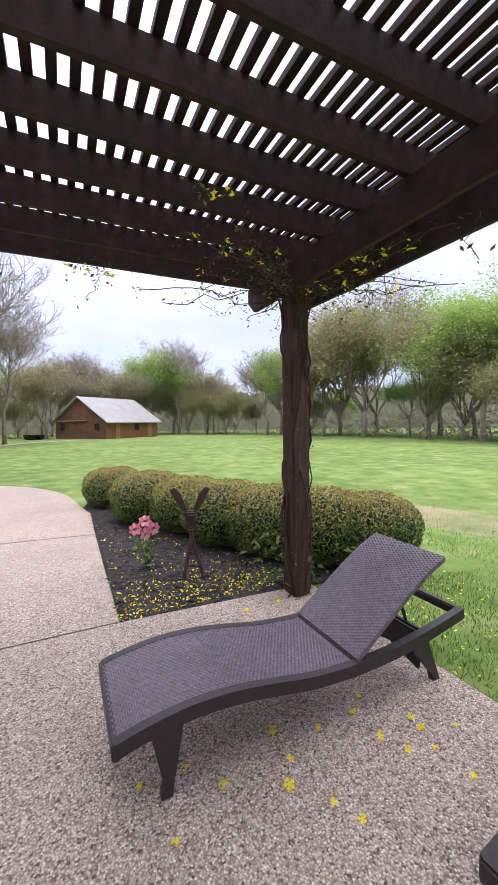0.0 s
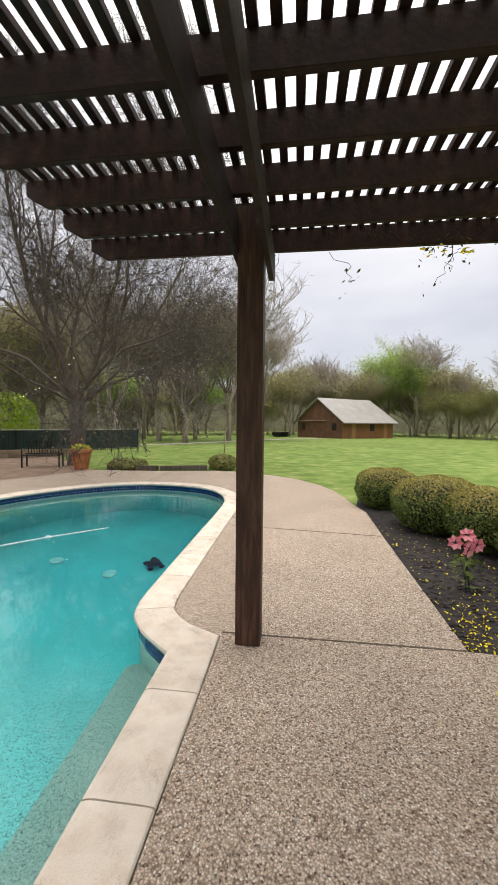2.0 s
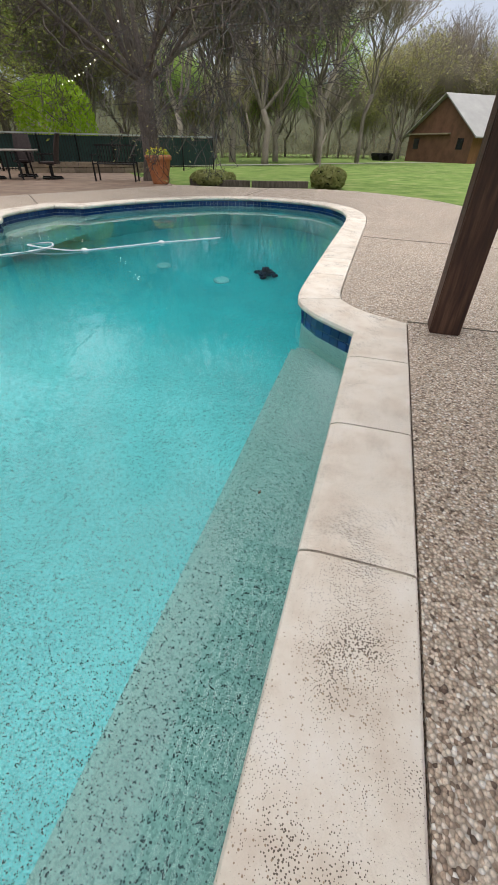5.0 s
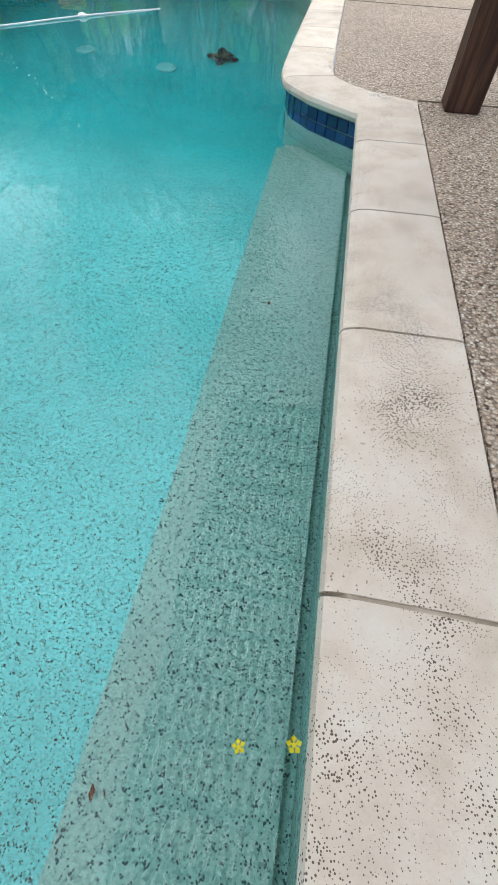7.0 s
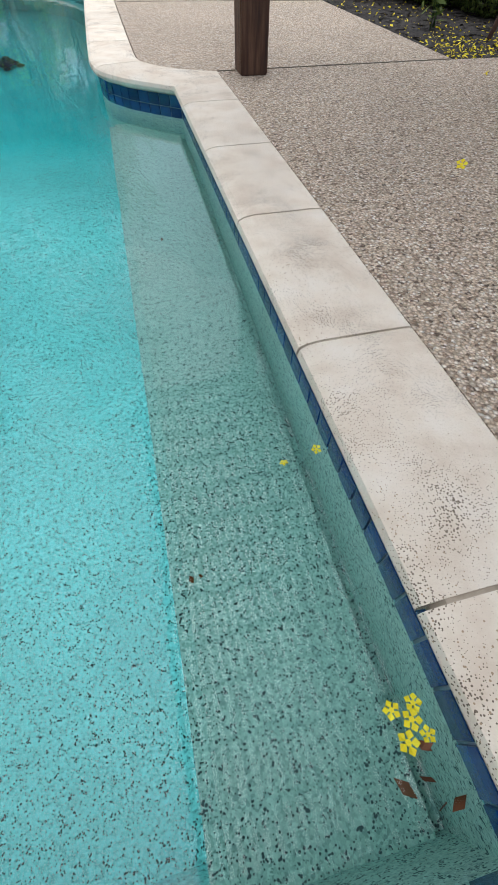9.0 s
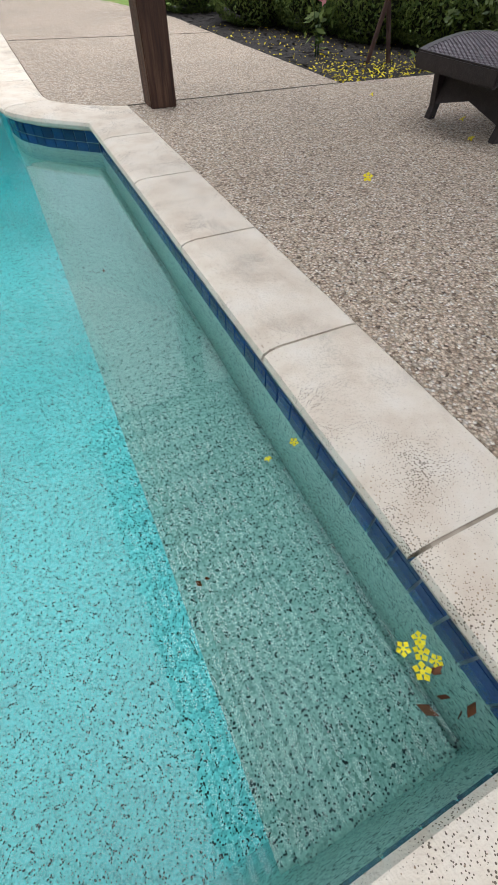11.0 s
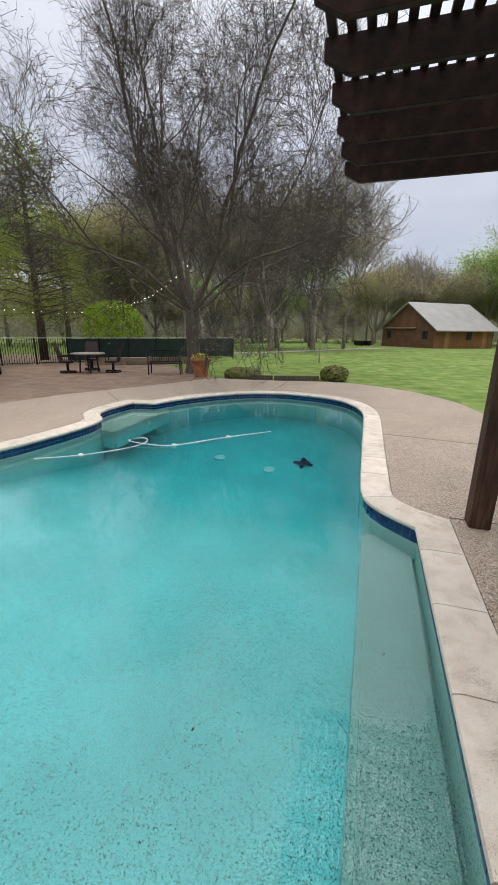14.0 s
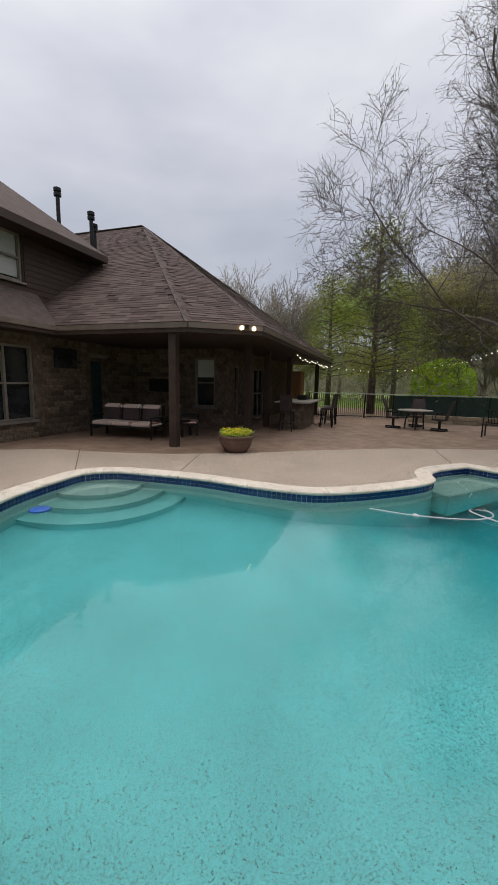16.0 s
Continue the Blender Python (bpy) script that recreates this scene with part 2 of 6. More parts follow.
M_LEAF = leafy("fresh leaves", (0.26, 0.42, 0.08), (0.46, 0.60, 0.17))
M_LEAF2 = leafy("olive leaves", (0.20, 0.22, 0.07), (0.36, 0.36, 0.14))
M_LIME = leafy("lime leaves", (0.22, 0.36, 0.02), (0.36, 0.50, 0.04))
M_HEDGE = leafy("hedge leaves", (0.045, 0.085, 0.02), (0.19, 0.25, 0.06), through=0.25)
M_HEDGETOP = leafy("hedge new growth", (0.22, 0.19, 0.05), (0.40, 0.34, 0.10), through=0.25)
# near-black colour stands for the shade between the leaves
M_CORE_SHADE = mat("bush core shade", [(0.012, 0.018, 0.007), (0.03, 0.04, 0.015)], 12, 0.95, 0.5)
M_BRUSH = leafy("dry brush", (0.24, 0.20, 0.14), (0.42, 0.37, 0.22), through=0.3)
M_YELLOW = leafy("yellow petals", (0.82, 0.66, 0.015), (0.95, 0.84, 0.06), through=0.3)
M_BLADE = leafy("grass blades", (0.07, 0.15, 0.02), (0.20, 0.30, 0.06), through=0.3)


# ---- building blocks ----
def link(name, bm, material, parent=None, label="", smooth=False):
    me = bpy.data.meshes.new(name)
    bm.normal_update()
    bm.to_mesh(me)
    bm.free()
    me.materials.append(material)
    if smooth:
        me.polygons.foreach_set("use_smooth", [True] * len(me.polygons))
    ob = new(name, me)
    ob.parent = parent
    if label:
        ob["label"] = label
    return ob


def part(name, bm, material, parent, label="", smooth=False):
    return link(name, bm, material, parent, label, smooth)


def raw(name, verts, faces, material, parent=None, smooth=False):
    me = bpy.data.meshes.new(name)
    me.from_pydata(verts, [], faces)
    me.materials.append(material)
    if smooth:
        me.polygons.foreach_set("use_smooth", [True] * len(me.polygons))
    ob = new(name, me)
    ob.parent = parent
    return ob


def thing(name, m, label, category, group="", kind=""):
    e = new(name)
    e.empty_display_size = 0.2
    e.matrix_world = m
    return tagged(e, label, category, group, kind)


def box(bm, c, s, rz=0.0, rx=0.0, ry=0.0, bevel=0.0):
    r = bmesh.ops.create_cube(bm, size=1.0, matrix=pose(*c, rx, ry, rz) @ Matrix.Diagonal((*s, 1)))
    if bevel:
        bmesh.ops.bevel(bm, geom=list({e for v in r["verts"] for e in v.link_edges}), offset=bevel, segments=2, affect="EDGES", clamp_overlap=True)
    return bm


def boxes(*items, bevel=0.0):
    bm = bmesh.new()
    for c, s, *rz in items:
        box(bm, c, s, *(rz or [0.0]), bevel=bevel)
    return bm


def bar(bm, a, b, w, h, bevel=0.0):
    """A straight bar from a to b of section w by h."""
    a, b = Vector(a), Vector(b)
    d = b - a
    q = d.to_track_quat("X", "Z").to_matrix().to_4x4()
    r = bmesh.ops.create_cube(bm, size=1.0, matrix=Matrix.Translation((a + b) / 2) @ q @ Matrix.Diagonal((d.length, w, h, 1)))
    if bevel:
        bmesh.ops.bevel(bm, geom=list({e for v in r["verts"] for e in v.link_edges}), offset=bevel, segments=1, affect="EDGES", clamp_overlap=True)
    return bm


def tube(vs, fs, pts, rad, sides=6, cap=True):
    """Adds a tapered tube along pts to lists of vertices and faces."""
    base = len(vs)
    n = len(pts)
    for i, p in enumerate(pts):
        d = (pts[min(i + 1, n - 1)] - pts[max(i - 1, 0)])
        d = d.normalized() if d.length > 1e-9 else Vector((0, 0, 1))
        u = d.cross(Vector((0.31, 0.95, 0.05)) if abs(d.y) < 0.9 else Vector((1, 0, 0))).normalized()
        w = d.cross(u)
        for k in range(sides):
            a = 2 * math.pi * k / sides
            vs.append(p + (u * math.cos(a) + w * math.sin(a)) * rad[i])
    for i in range(n - 1):
        for k in range(sides):
            a, b = base + i * sides + k, base + i * sides + (k + 1) % sides
            fs.append((a, b, b + sides, a + sides))
    if cap and sides > 2:
        fs.append(tuple(base + k for k in reversed(range(sides))))
        fs.append(tuple(base + (n - 1) * sides + k for k in range(sides)))


def tubes(name, runs, material, parent=None, sides=6, smooth=True):
    vs, fs = [], []
    for pts, r in runs:
        pts = [Vector(p) for p in pts]
        tube(vs, fs, pts, r if isinstance(r, (list, tuple)) else [r] * len(pts), sides)
    return raw(name, vs, fs, material, parent, smooth)


def prism(poly, z0, z1):
    """A slab over a polygon of (x, y)."""
    bm = bmesh.new()
    f = bm.faces.new([bm.verts.new((x, y, z1)) for x, y in poly])
    f.normal_update()
    if f.normal.z < 0:
        f.normal_flip()
    r = bmesh.ops.extrude_face_region(bm, geom=[f])
    for v in r["geom"]:
        if isinstance(v, bmesh.types.BMVert):
            v.co.z = z0
    bmesh.ops.recalc_face_normals(bm, faces=bm.faces[:])
    return bm


def lathe(profile, sides=24):
    """A body of revolution about z from (radius, z) pairs."""
    bm = bmesh.new()
    rings = []
    for r, z in profile:
        rings.append([bm.verts.new((r * math.cos(2 * math.pi * k / sides), r * math.sin(2 * math.pi * k / sides), z)) for k in range(sides)])
    for a, b in zip(rings, rings[1:]):
        for k in range(sides):
            bm.faces.new((a[k], a[(k + 1) % sides], b[(k + 1) % sides], b[k]))
    bm.faces.new(list(reversed(rings[0])))
    bm.faces.new(rings[-1])
    return bm


def curve_through(pts, step=0.12):
    """Points along a smooth line through pts."""
    out = []
    n = len(pts)
    for i in range(n - 1):
        p0, p1, p2, p3 = (Vector(pts[max(0, min(n - 1, k))]) for k in (i - 1, i, i + 1, i + 2))
        m = max(1, int((p2 - p1).length / step))
        for k in range(m):
            t = k / m
            out.append(0.5 * ((2 * p1) + (p2 - p0) * t + (2 * p0 - 5 * p1 + 4 * p2 - p3) * t * t + (3 * p1 - p0 - 3 * p2 + p3) * t ** 3))
    out.append(Vector(pts[-1]))
    return out


def inside(x, y, poly):
    c = False
    for (x1, y1), (x2, y2) in zip(poly, poly[1:] + poly[:1]):
        if (y1 > y) != (y2 > y) and x < (x2 - x1) * (y - y1) / (y2 - y1) + x1:
            c = not c
    return c


def leaves(rng, spots, n, spread, size, flat=0.5):
    """Little folded quads strewn round spots: lists of vertices and faces."""
    vs, fs = [], []
    for p in spots:
        for _ in range(n):
            c = Vector(p) + Vector((rng.gauss(0, spread), rng.gauss(0, spread), rng.gauss(0, spread * 0.8)))
            u = Vector((rng.uniform(-1, 1), rng.uniform(-1, 1), rng.uniform(-1, 1) * flat)).normalized()
            w = u.cross(Vector((rng.uniform(-1, 1), rng.uniform(-1, 1), 1))).normalized()
            s = size * rng.uniform(0.6, 1.4)
            b = len(vs)
            vs += [c - u * s, c + w * s * 0.45, c + u * s, c - w * s * 0.45]
            fs.append((b, b + 1, b + 2, b + 3))
    return vs, fs


# ---- pool outline, counter-clockwise ----
CORNER_R, CORNER_D, CORNER_L1, CORNER_L2 = (-1.56, -0.66), (-1.56, 2.64), (-6.68, 7.0), (-7.20, 6.9)
EDGE_FAR = [CORNER_D, (-1.70, 2.755), (-1.84, 2.88), (-1.96, 3.04), (-2.03, 3.28), (-2.05, 3.86), (-2.065, 5.2), (-2.09, 7.2), (-2.2, 7.98), (-2.46, 8.62), (-2.87, 9.08),
            (-3.4, 9.33), (-4.25, 9.48), (-5.1, 9.22), (-5.85, 8.55), (-6.4, 7.7), CORNER_L1]
EDGE_NEAR = [CORNER_L2, (-7.25, 6.1), (-7.1, 5.6), (-6.78, 5.27), (-6.67, 4.85), (-6.70, 4.2), (-6.83, 3.4), (-7.08, 2.76), (-7.74, 2.15), (-8.59, 1.55),
             (-9.36, 0.79), (-9.70, 0.37), (-9.75, -0.09), (-9.36, -0.55), (-8.97, -0.93), (-8.53, -1.25), (-7.6, -1.75), (-6.4, -2.0), (-5.2, -1.75),
             (-4.2, -1.2), (-3.3, -0.8), (-2.6, -0.67), CORNER_R]
flat3 = lambda pts: [(x, y, 0) for x, y in pts]
RIM = [Vector((*CORNER_R, 0))] + [Vector((-1.56, y, 0)) for y in (-0.346, 0.283, 0.958, 1.607, 2.26)]
RIM += curve_through(flat3(EDGE_FAR)) + curve_through(flat3(EDGE_NEAR))[:-1]


def offset(rim, d):
    """The closed line moved outwards by d, mitred."""
    out = []
    n = len(rim)
    for i in range(n):
        a, b, c = rim[i - 1], rim[i], rim[(i + 1) % n]
        e, f = (b - a).normalized(), (c - b).normalized()
        n1, n2 = Vector((e.y, -e.x, 0)), Vector((f.y, -f.x, 0))
        s = (n1 + n2)
        k = s.dot(n1)
        out.append(b + s * (d / max(k, 0.45)))
    return out


WALL = offset(RIM, 0.03)
OUTER = offset(RIM, 0.305)
OUTER[6] = Vector((-1.257, 2.865, 0))          # the square outer corner of the coping
DECK_HOLE = offset(RIM, 0.312)
DECK_HOLE[6] = Vector((-1.25, 2.873, 0))
wall2 = [(p.x, p.y) for p in WALL]
WATER_Z = -0.155

# ---- ground: one sheet with the pool cut out ----
CENTRE = Vector((-5.0, 3.5, 0))


def ground_z(x, y):
    r = math.hypot(x + 1, y)
    return -0.045 - max(0.0, min(r, 90) - 14) * 0.0068


def reach(ang, poly):
    d = Vector((math.cos(ang), math.sin(ang), 0))
    best = 0
    for a, b in zip(poly, poly[1:] + poly[:1]):
        e = b - a
        den = d.x * e.y - d.y * e.x
        if abs(den) < 1e-9:
            continue
        q = a - CENTRE
        t, u = (q.x * e.y - q.y * e.x) / den, (q.x * d.y - q.y * d.x) / den
        if 0 <= u <= 1 and t > best:
            best = t
    return best


def build_ground():
    vs, fs, N = [], [], 240
    grow = [0.12, 0.8, 2, 4, 7, 11, 16, 22, 30, 40, 55, 75, 100, 160, 400, 1200, 3000]
    for g in grow:
        for k in range(N):
            a = 2 * math.pi * k / N
            r = reach(a, OUTER) + g
            x, y = CENTRE.x + r * math.cos(a), CENTRE.y + r * math.sin(a)
            vs.append((x, y, ground_z(x, y)))
    for i in range(len(grow) - 1):
        for k in range(N):
            a, b = i * N + k, i * N + (k + 1) % N
            fs.append((a, a + N, b + N, b))
    return raw("ground", vs, fs, M_GRASS, smooth=True)


tagged(build_ground(), "mown green lawn with paler dry patches", "lawn", kind="structure")


def ring_slab(outer, holes, z):
    """A level sheet with holes and a skirt round its outer edge."""
    bm = bmesh.new()
    edges = []
    for loop in [outer] + holes:
        vv = [bm.verts.new((p[0], p[1], z)) for p in loop]
        edges += [bm.edges.new((vv[i], vv[(i + 1) % len(vv)])) for i in range(len(vv))]
    bmesh.ops.triangle_fill(bm, use_beauty=True, use_dissolve=False, edges=edges)
    for f in bm.faces:
        f.normal_update()
        if f.normal.z < 0:
            f.normal_flip()
    rim_edges = [e for e in bm.edges if len(e.link_faces) == 1]
    r = bmesh.ops.extrude_edge_only(bm, edges=rim_edges)
    for v in r["geom"]:
        if isinstance(v, bmesh.types.BMVert):
            v.co.z = z - 0.13
    return bm


PATIO_LINE = [(-7.2, 11.9), (-7.6, 11.0), (-8.25, 9.6), (-9.4, 7.32), (-9.99, 5.2), (-10.35, 3.35), (-10.91, 1.79), (-11.58, 0.70), (-12.5, -0.4)]
DECK = [(2.18, -7), (2.18, 2.82), (0.445, 2.915), (0.46, 5.5), (0.49, 7.05), (0.38, 7.6), (0.28, 8.4), (0.14, 9.2), (-0.12, 9.95), (-0.48, 10.6), (-0.85, 11.1), (-1.5, 11.7),
        (-2.4, 12.25), (-3.3, 12.45), (-4.6, 12.1), (-5.75, 11.95)] + PATIO_LINE + [(-13.2, -2.5), (-13.2, -7)]
deck = link("pavement", ring_slab(DECK, [[(p.x, p.y) for p in DECK_HOLE]], -0.010), M_AGG)
tagged(deck, "tan exposed aggregate concrete deck round the pool", "pool deck", kind="structure")
PATIO = list(reversed(PATIO_LINE)) + [(-8.6, 13.2), (-10.5, 15.2), (-14, 19.5), (-22, 19.5), (-34, 8), (-34, -7), (-13.2, -7), (-13.2, -2.5)]
tagged(link("patio_floor", ring_slab(PATIO, [], -0.014), M_PATIO), "brown stained concrete patio floor", "patio", kind="structure")
jb = bmesh.new()
for a, b in (((-1.25, 2.925), (0.44, 2.92)), ((-1.74, 5.88), (0.43, 5.62)), ((-4.6, 9.7), (-4.6, 12.05)), ((-9.2, 1.45), (-10.9, 2.6)), ((-7.55, 6.9), (-8.9, 8.2)), ((-10.1, -0.2), (-12.3, 0.1)),
             ((2.15, -1.0), (-1.2, -1.02))):
    bar(jb, (*a, -0.0105), (*b, -0.0105), 0.016, 0.006)
link("deck_joint", jb, M_JOINT, deck)


def swept(rim, out, profile, i0, i1):
    """A length of coping over rim points i0..i1."""
    bm = bmesh.new()
    n, rings = len(rim), []
    for j in range(i0, i1 + 1):
        p, d = rim[j % n], (out[j % n] - rim[j % n])
        rings.append([bm.verts.new((p.x + d.x * u / 0.305, p.y + d.y * u / 0.305, z)) for u, z in profile])
    for a, b in zip(rings, rings[1:]):
        for k in range(len(profile)):
            k2 = (k + 1) % len(profile)
            bm.faces.new((a[k], b[k], b[k2], a[k2]))
    for end, inward in ((rings[0], rings[1]), (rings[-1], rings[-2])):
        for v, w in zip(end, inward):
            dirn = (w.co - v.co)
            v.co += dirn.normalized() * 0.0042
    bm.faces.new(rings[0])
    bm.faces.new(list(reversed(rings[-1])))
    bmesh.ops.recalc_face_normals(bm, faces=bm.faces[:])
    return bm


COPING = [(0.012, -0.055), (-0.006, -0.045), (-0.012, -0.028), (-0.006, -0.010), (0.014, -0.001), (0.05, 0.004), (0.27, 0.004), (0.298, 0.001), (0.305, -0.008), (0.305, -0.07)]
coping = thing("pool_coping", pose(0, 0, 0), "cream cast stone coping with a rounded nose round the pool", "pool coping", kind="structure")
cuts, run = [0, 1, 2, 3, 4, 5], 0.0
for i in range(6, len(RIM)):
    run += (RIM[i] - RIM[i - 1]).length
    if run > (0.62 if len(cuts) > 6 else 0.95):
        cuts.append(i)
        run = 0.0
cuts.append(len(RIM))
for a, b in zip(cuts, cuts[1:]):
    part("coping_stone", swept(RIM, OUTER, COPING, a, b), M_COPING, coping, smooth=False)
mortar = [(0.02, -0.06), (0.012, -0.03), (0.03, -0.002), (0.285, -0.003), (0.30, -0.02), (0.30, -0.06)]
part("mortar_joint", swept(RIM, OUTER, mortar, 0, len(RIM)), mat("tan mortar", [(0.10, 0.08, 0.06), (0.42, 0.36, 0.29), (0.60, 0.53, 0.45)], 5, 0.9, 0.3), coping)

# ---- pool shell ----
pool = thing("pool_shell", pose(0, 0, 0), "pebbled plaster pool shell painted aqua to teal by water depth, with a side bench and steps", "swimming pool", kind="structure")


def wall_strip(rim, z0, z1):
    vs, fs, n = [], [], len(rim)
    for p in rim:
        vs += [(p.x, p.y, z0), (p.x, p.y, z1)]
    for i in range(n):
        a, b = 2 * i, 2 * ((i + 1) % n)
        fs.append((a, a + 1, b + 1, b))
    return vs, fs


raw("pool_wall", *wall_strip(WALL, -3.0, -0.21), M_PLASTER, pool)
raw("tile_grout", *wall_strip(offset(RIM, 0.034), -0.22, -0.04), M_GROUT, pool)


def pool_depth(x, y):
    s = max(0.0, min(1.0, (y - 2.2 + 0.12 * (x + 5)) / 4.0))
    s = s * s * (3 - 2 * s)
    d = 1.02 + 1.35 * s
    return -d - 0.04 * math.sin(x * 0.8)


vs, fs, nx, ny = [], [], 46, 60
for j in range(ny + 1):
    for i in range(nx + 1):
        x, y = -10.3 + 9.2 * i / nx, -2.5 + 12.4 * j / ny
        vs.append((x, y, pool_depth(x, y)))
for j in range(ny):
    for i in range(nx):
        a = j * (nx + 1) + i
        fs.append((a, a + 1, a + nx + 2, a + nx + 1))
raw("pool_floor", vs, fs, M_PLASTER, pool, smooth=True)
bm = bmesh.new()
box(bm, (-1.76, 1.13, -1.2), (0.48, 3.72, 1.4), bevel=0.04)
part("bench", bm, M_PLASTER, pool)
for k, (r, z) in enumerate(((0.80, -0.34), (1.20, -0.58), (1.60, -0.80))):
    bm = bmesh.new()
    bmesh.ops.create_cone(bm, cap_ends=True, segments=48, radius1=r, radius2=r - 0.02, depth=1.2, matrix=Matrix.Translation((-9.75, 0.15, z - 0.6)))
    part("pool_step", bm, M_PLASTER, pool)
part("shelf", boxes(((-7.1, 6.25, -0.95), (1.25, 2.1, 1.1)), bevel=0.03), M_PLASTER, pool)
bm = prism(wall2, WATER_Z - 0.001, WATER_Z)
bmesh.ops.delete(bm, geom=[f for f in bm.faces if f.normal.z < 0.5], context="FACES")
bmesh.ops.triangulate(bm, faces=bm.faces[:])
water = link("water", bm, M_WATER)
water.visible_shadow = False
tagged(water, "clear turquoise pool water with faint ripples", "water", kind="structure")

# ---- pergola ----
POSTS = [(-1.043, 2.857), (1.97, 2.72), (-1.043, -2.2), (1.97, -2.2)]
R_BOT, R_TOP, SLAT = 2.87, 3.036, 0.038
pergola = thing("pergola", pose(0, 0, 0), "dark brown stained timber pergola with slatted roof over the deck", "pergola")
for x, y in POSTS:
    bm = bmesh.new()
    box(bm, (x, y, (R_BOT + 0.08) / 2 - 0.01), (0.172, 0.172, R_BOT + 0.08), bevel=0.006)
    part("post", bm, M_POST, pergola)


def beam_mesh(length, w, h, cut):
    """A board along x with its lower ends clipped."""
    bm = bmesh.new()
    pr = [(0, h), (length, h), (length, h * 0.45), (length - cut, 0), (cut, 0), (0, h * 0.45)]
    f = bm.faces.new([bm.verts.new((x, -w / 2, z)) for x, z in pr])
    r = bmesh.ops.extrude_face_region(bm, geom=[f])
    bmesh.ops.translate(bm, vec=(0, w, 0), verts=[v for v in r["geom"] if isinstance(v, bmesh.types.BMVert)])
    bmesh.ops.recalc_face_normals(bm, faces=bm.faces[:])
    bmesh.ops.bevel(bm, geom=bm.edges[:], offset=0.003, segments=1, affect="EDGES")
    me = bpy.data.meshes.new("board")
    bm.to_mesh(me)
    bm.free()
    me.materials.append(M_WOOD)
    return me


def board(name, me, m):
    ob = new(name, me)
    ob.parent = pergola
    ob.matrix_basis = m
    return ob


me = beam_mesh(6.3, 0.04, 0.24, 0.12)
for x in (-1.145, -0.941, 1.868, 2.295):
    board("beam", me, pose(x, -2.9, R_BOT - 0.24, 0, 0, 90))
me = beam_mesh(4.86, 0.04, 0.166, 0.13)
for k in range(17):
    board("rafter", me, pose(-2.45, 3.33 - 0.388 * k, R_BOT))
me2 = bpy.data.meshes.new("slat")
bm = bmesh.new()
box(bm, (2.95, 0, SLAT / 2), (5.9, 0.044, SLAT), bevel=0.002)
bm.to_mesh(me2)
bm.free()
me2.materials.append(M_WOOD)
for k in range(52):
    board("slat", me2, pose(-2.412 + 0.0935 * k, -2.52, R_TOP + 0.001 * (k % 2), 0, 0, 90))

# ---- mulch bed ----
bed = link("mulch_bed", prism([(0.46, 2.935), (2.17, 2.84), (2.75, 2.80), (3.5, 2.85), (3.6, 3.4), (2.7, 5.0), (1.6, 8.2), (0.6, 8.7), (0.395, 7.6), (0.505, 7.05), (0.475, 5.5)], -0.12, -0.022), M_MULCH)
tagged(bed, "black shredded mulch bed strewn with yellow petals", "flower bed", kind="structure")
rng = random.Random(4)
vs, fs = [], []
for _ in range(2600):
    x, y = rng.uniform(0.45, 2.6), rng.uniform(2.9, 7.4)
    if x > 2.0 + (y < 3.6) * 0.6:
        continue
    a, s, z = rng.uniform(0, 6.28), rng.uniform(0.015, 0.04), -0.018 + rng.uniform(0, 0.012)
    u, w = Vector((math.cos(a) * s, math.sin(a) * s, rng.uniform(-0.008, 0.008))), Vector((-math.sin(a), math.cos(a), rng.uniform(-0.3, 0.3))) * s * 0.35
    c, b = Vector((x, y, z)), len(vs)
    vs += [c - u - w, c + u - w, c + u + w, c - u + w]
    fs.append((b, b + 1, b + 2, b + 3))
tagged(raw("mulch_chips", vs, fs, M_MULCH), "loose black mulch chips in the bed", "mulch", kind="stuff")


# ---- trees ----
def limbs(rng, pos, d, length, rad, depth, top, runs, tips, spread=0.6, lift=0.18, kids=3, keep=(0.58, 0.82)):
    n = 5 if depth < 3 else 3
    pts, rr, p = [pos.copy()], [rad], pos.copy()
    d = d.normalized()
    wob = 0.12 + 0.025 * depth
    for i in range(n):
        d = (d + Vector((rng.gauss(0, wob), rng.gauss(0, wob), rng.gauss(0, 0.7 * wob) + lift * 0.35))).normalized()
        p = p + d * (length / n)
        pts.append(p.copy())
        rr.append(rad * (1 - 0.55 * (i + 1) / n))
    runs.append((pts, rr, depth))
    if depth >= top - 1:
        tips.append(pts[-1])
        tips.append(pts[-2])
    if depth >= top:
        return
    for k in range(kids + (1 if depth > 0 else 2)):
        f = rng.uniform(0.35 if depth > 2 else 0.5, 1.0) if k else 1.0
        i = min(n - 1, int(f * n))
        q = pts[i].lerp(pts[i + 1], f * n - i) if i < n else pts[-1]
        a = rng.uniform(0, 2 * math.pi)
        side = Vector((math.cos(a), math.sin(a), rng.uniform(-0.15, 0.45)))
        nd = (d * (1 - spread * 0.5) + side * spread * rng.uniform(0.6, 1.2))
        limbs(rng, q, nd, length * rng.uniform(*keep), rad * (0.5 if k else 0.42) * rng.uniform(0.75, 1.1), depth + 1, top, runs, tips, spread, lift, kids, keep)


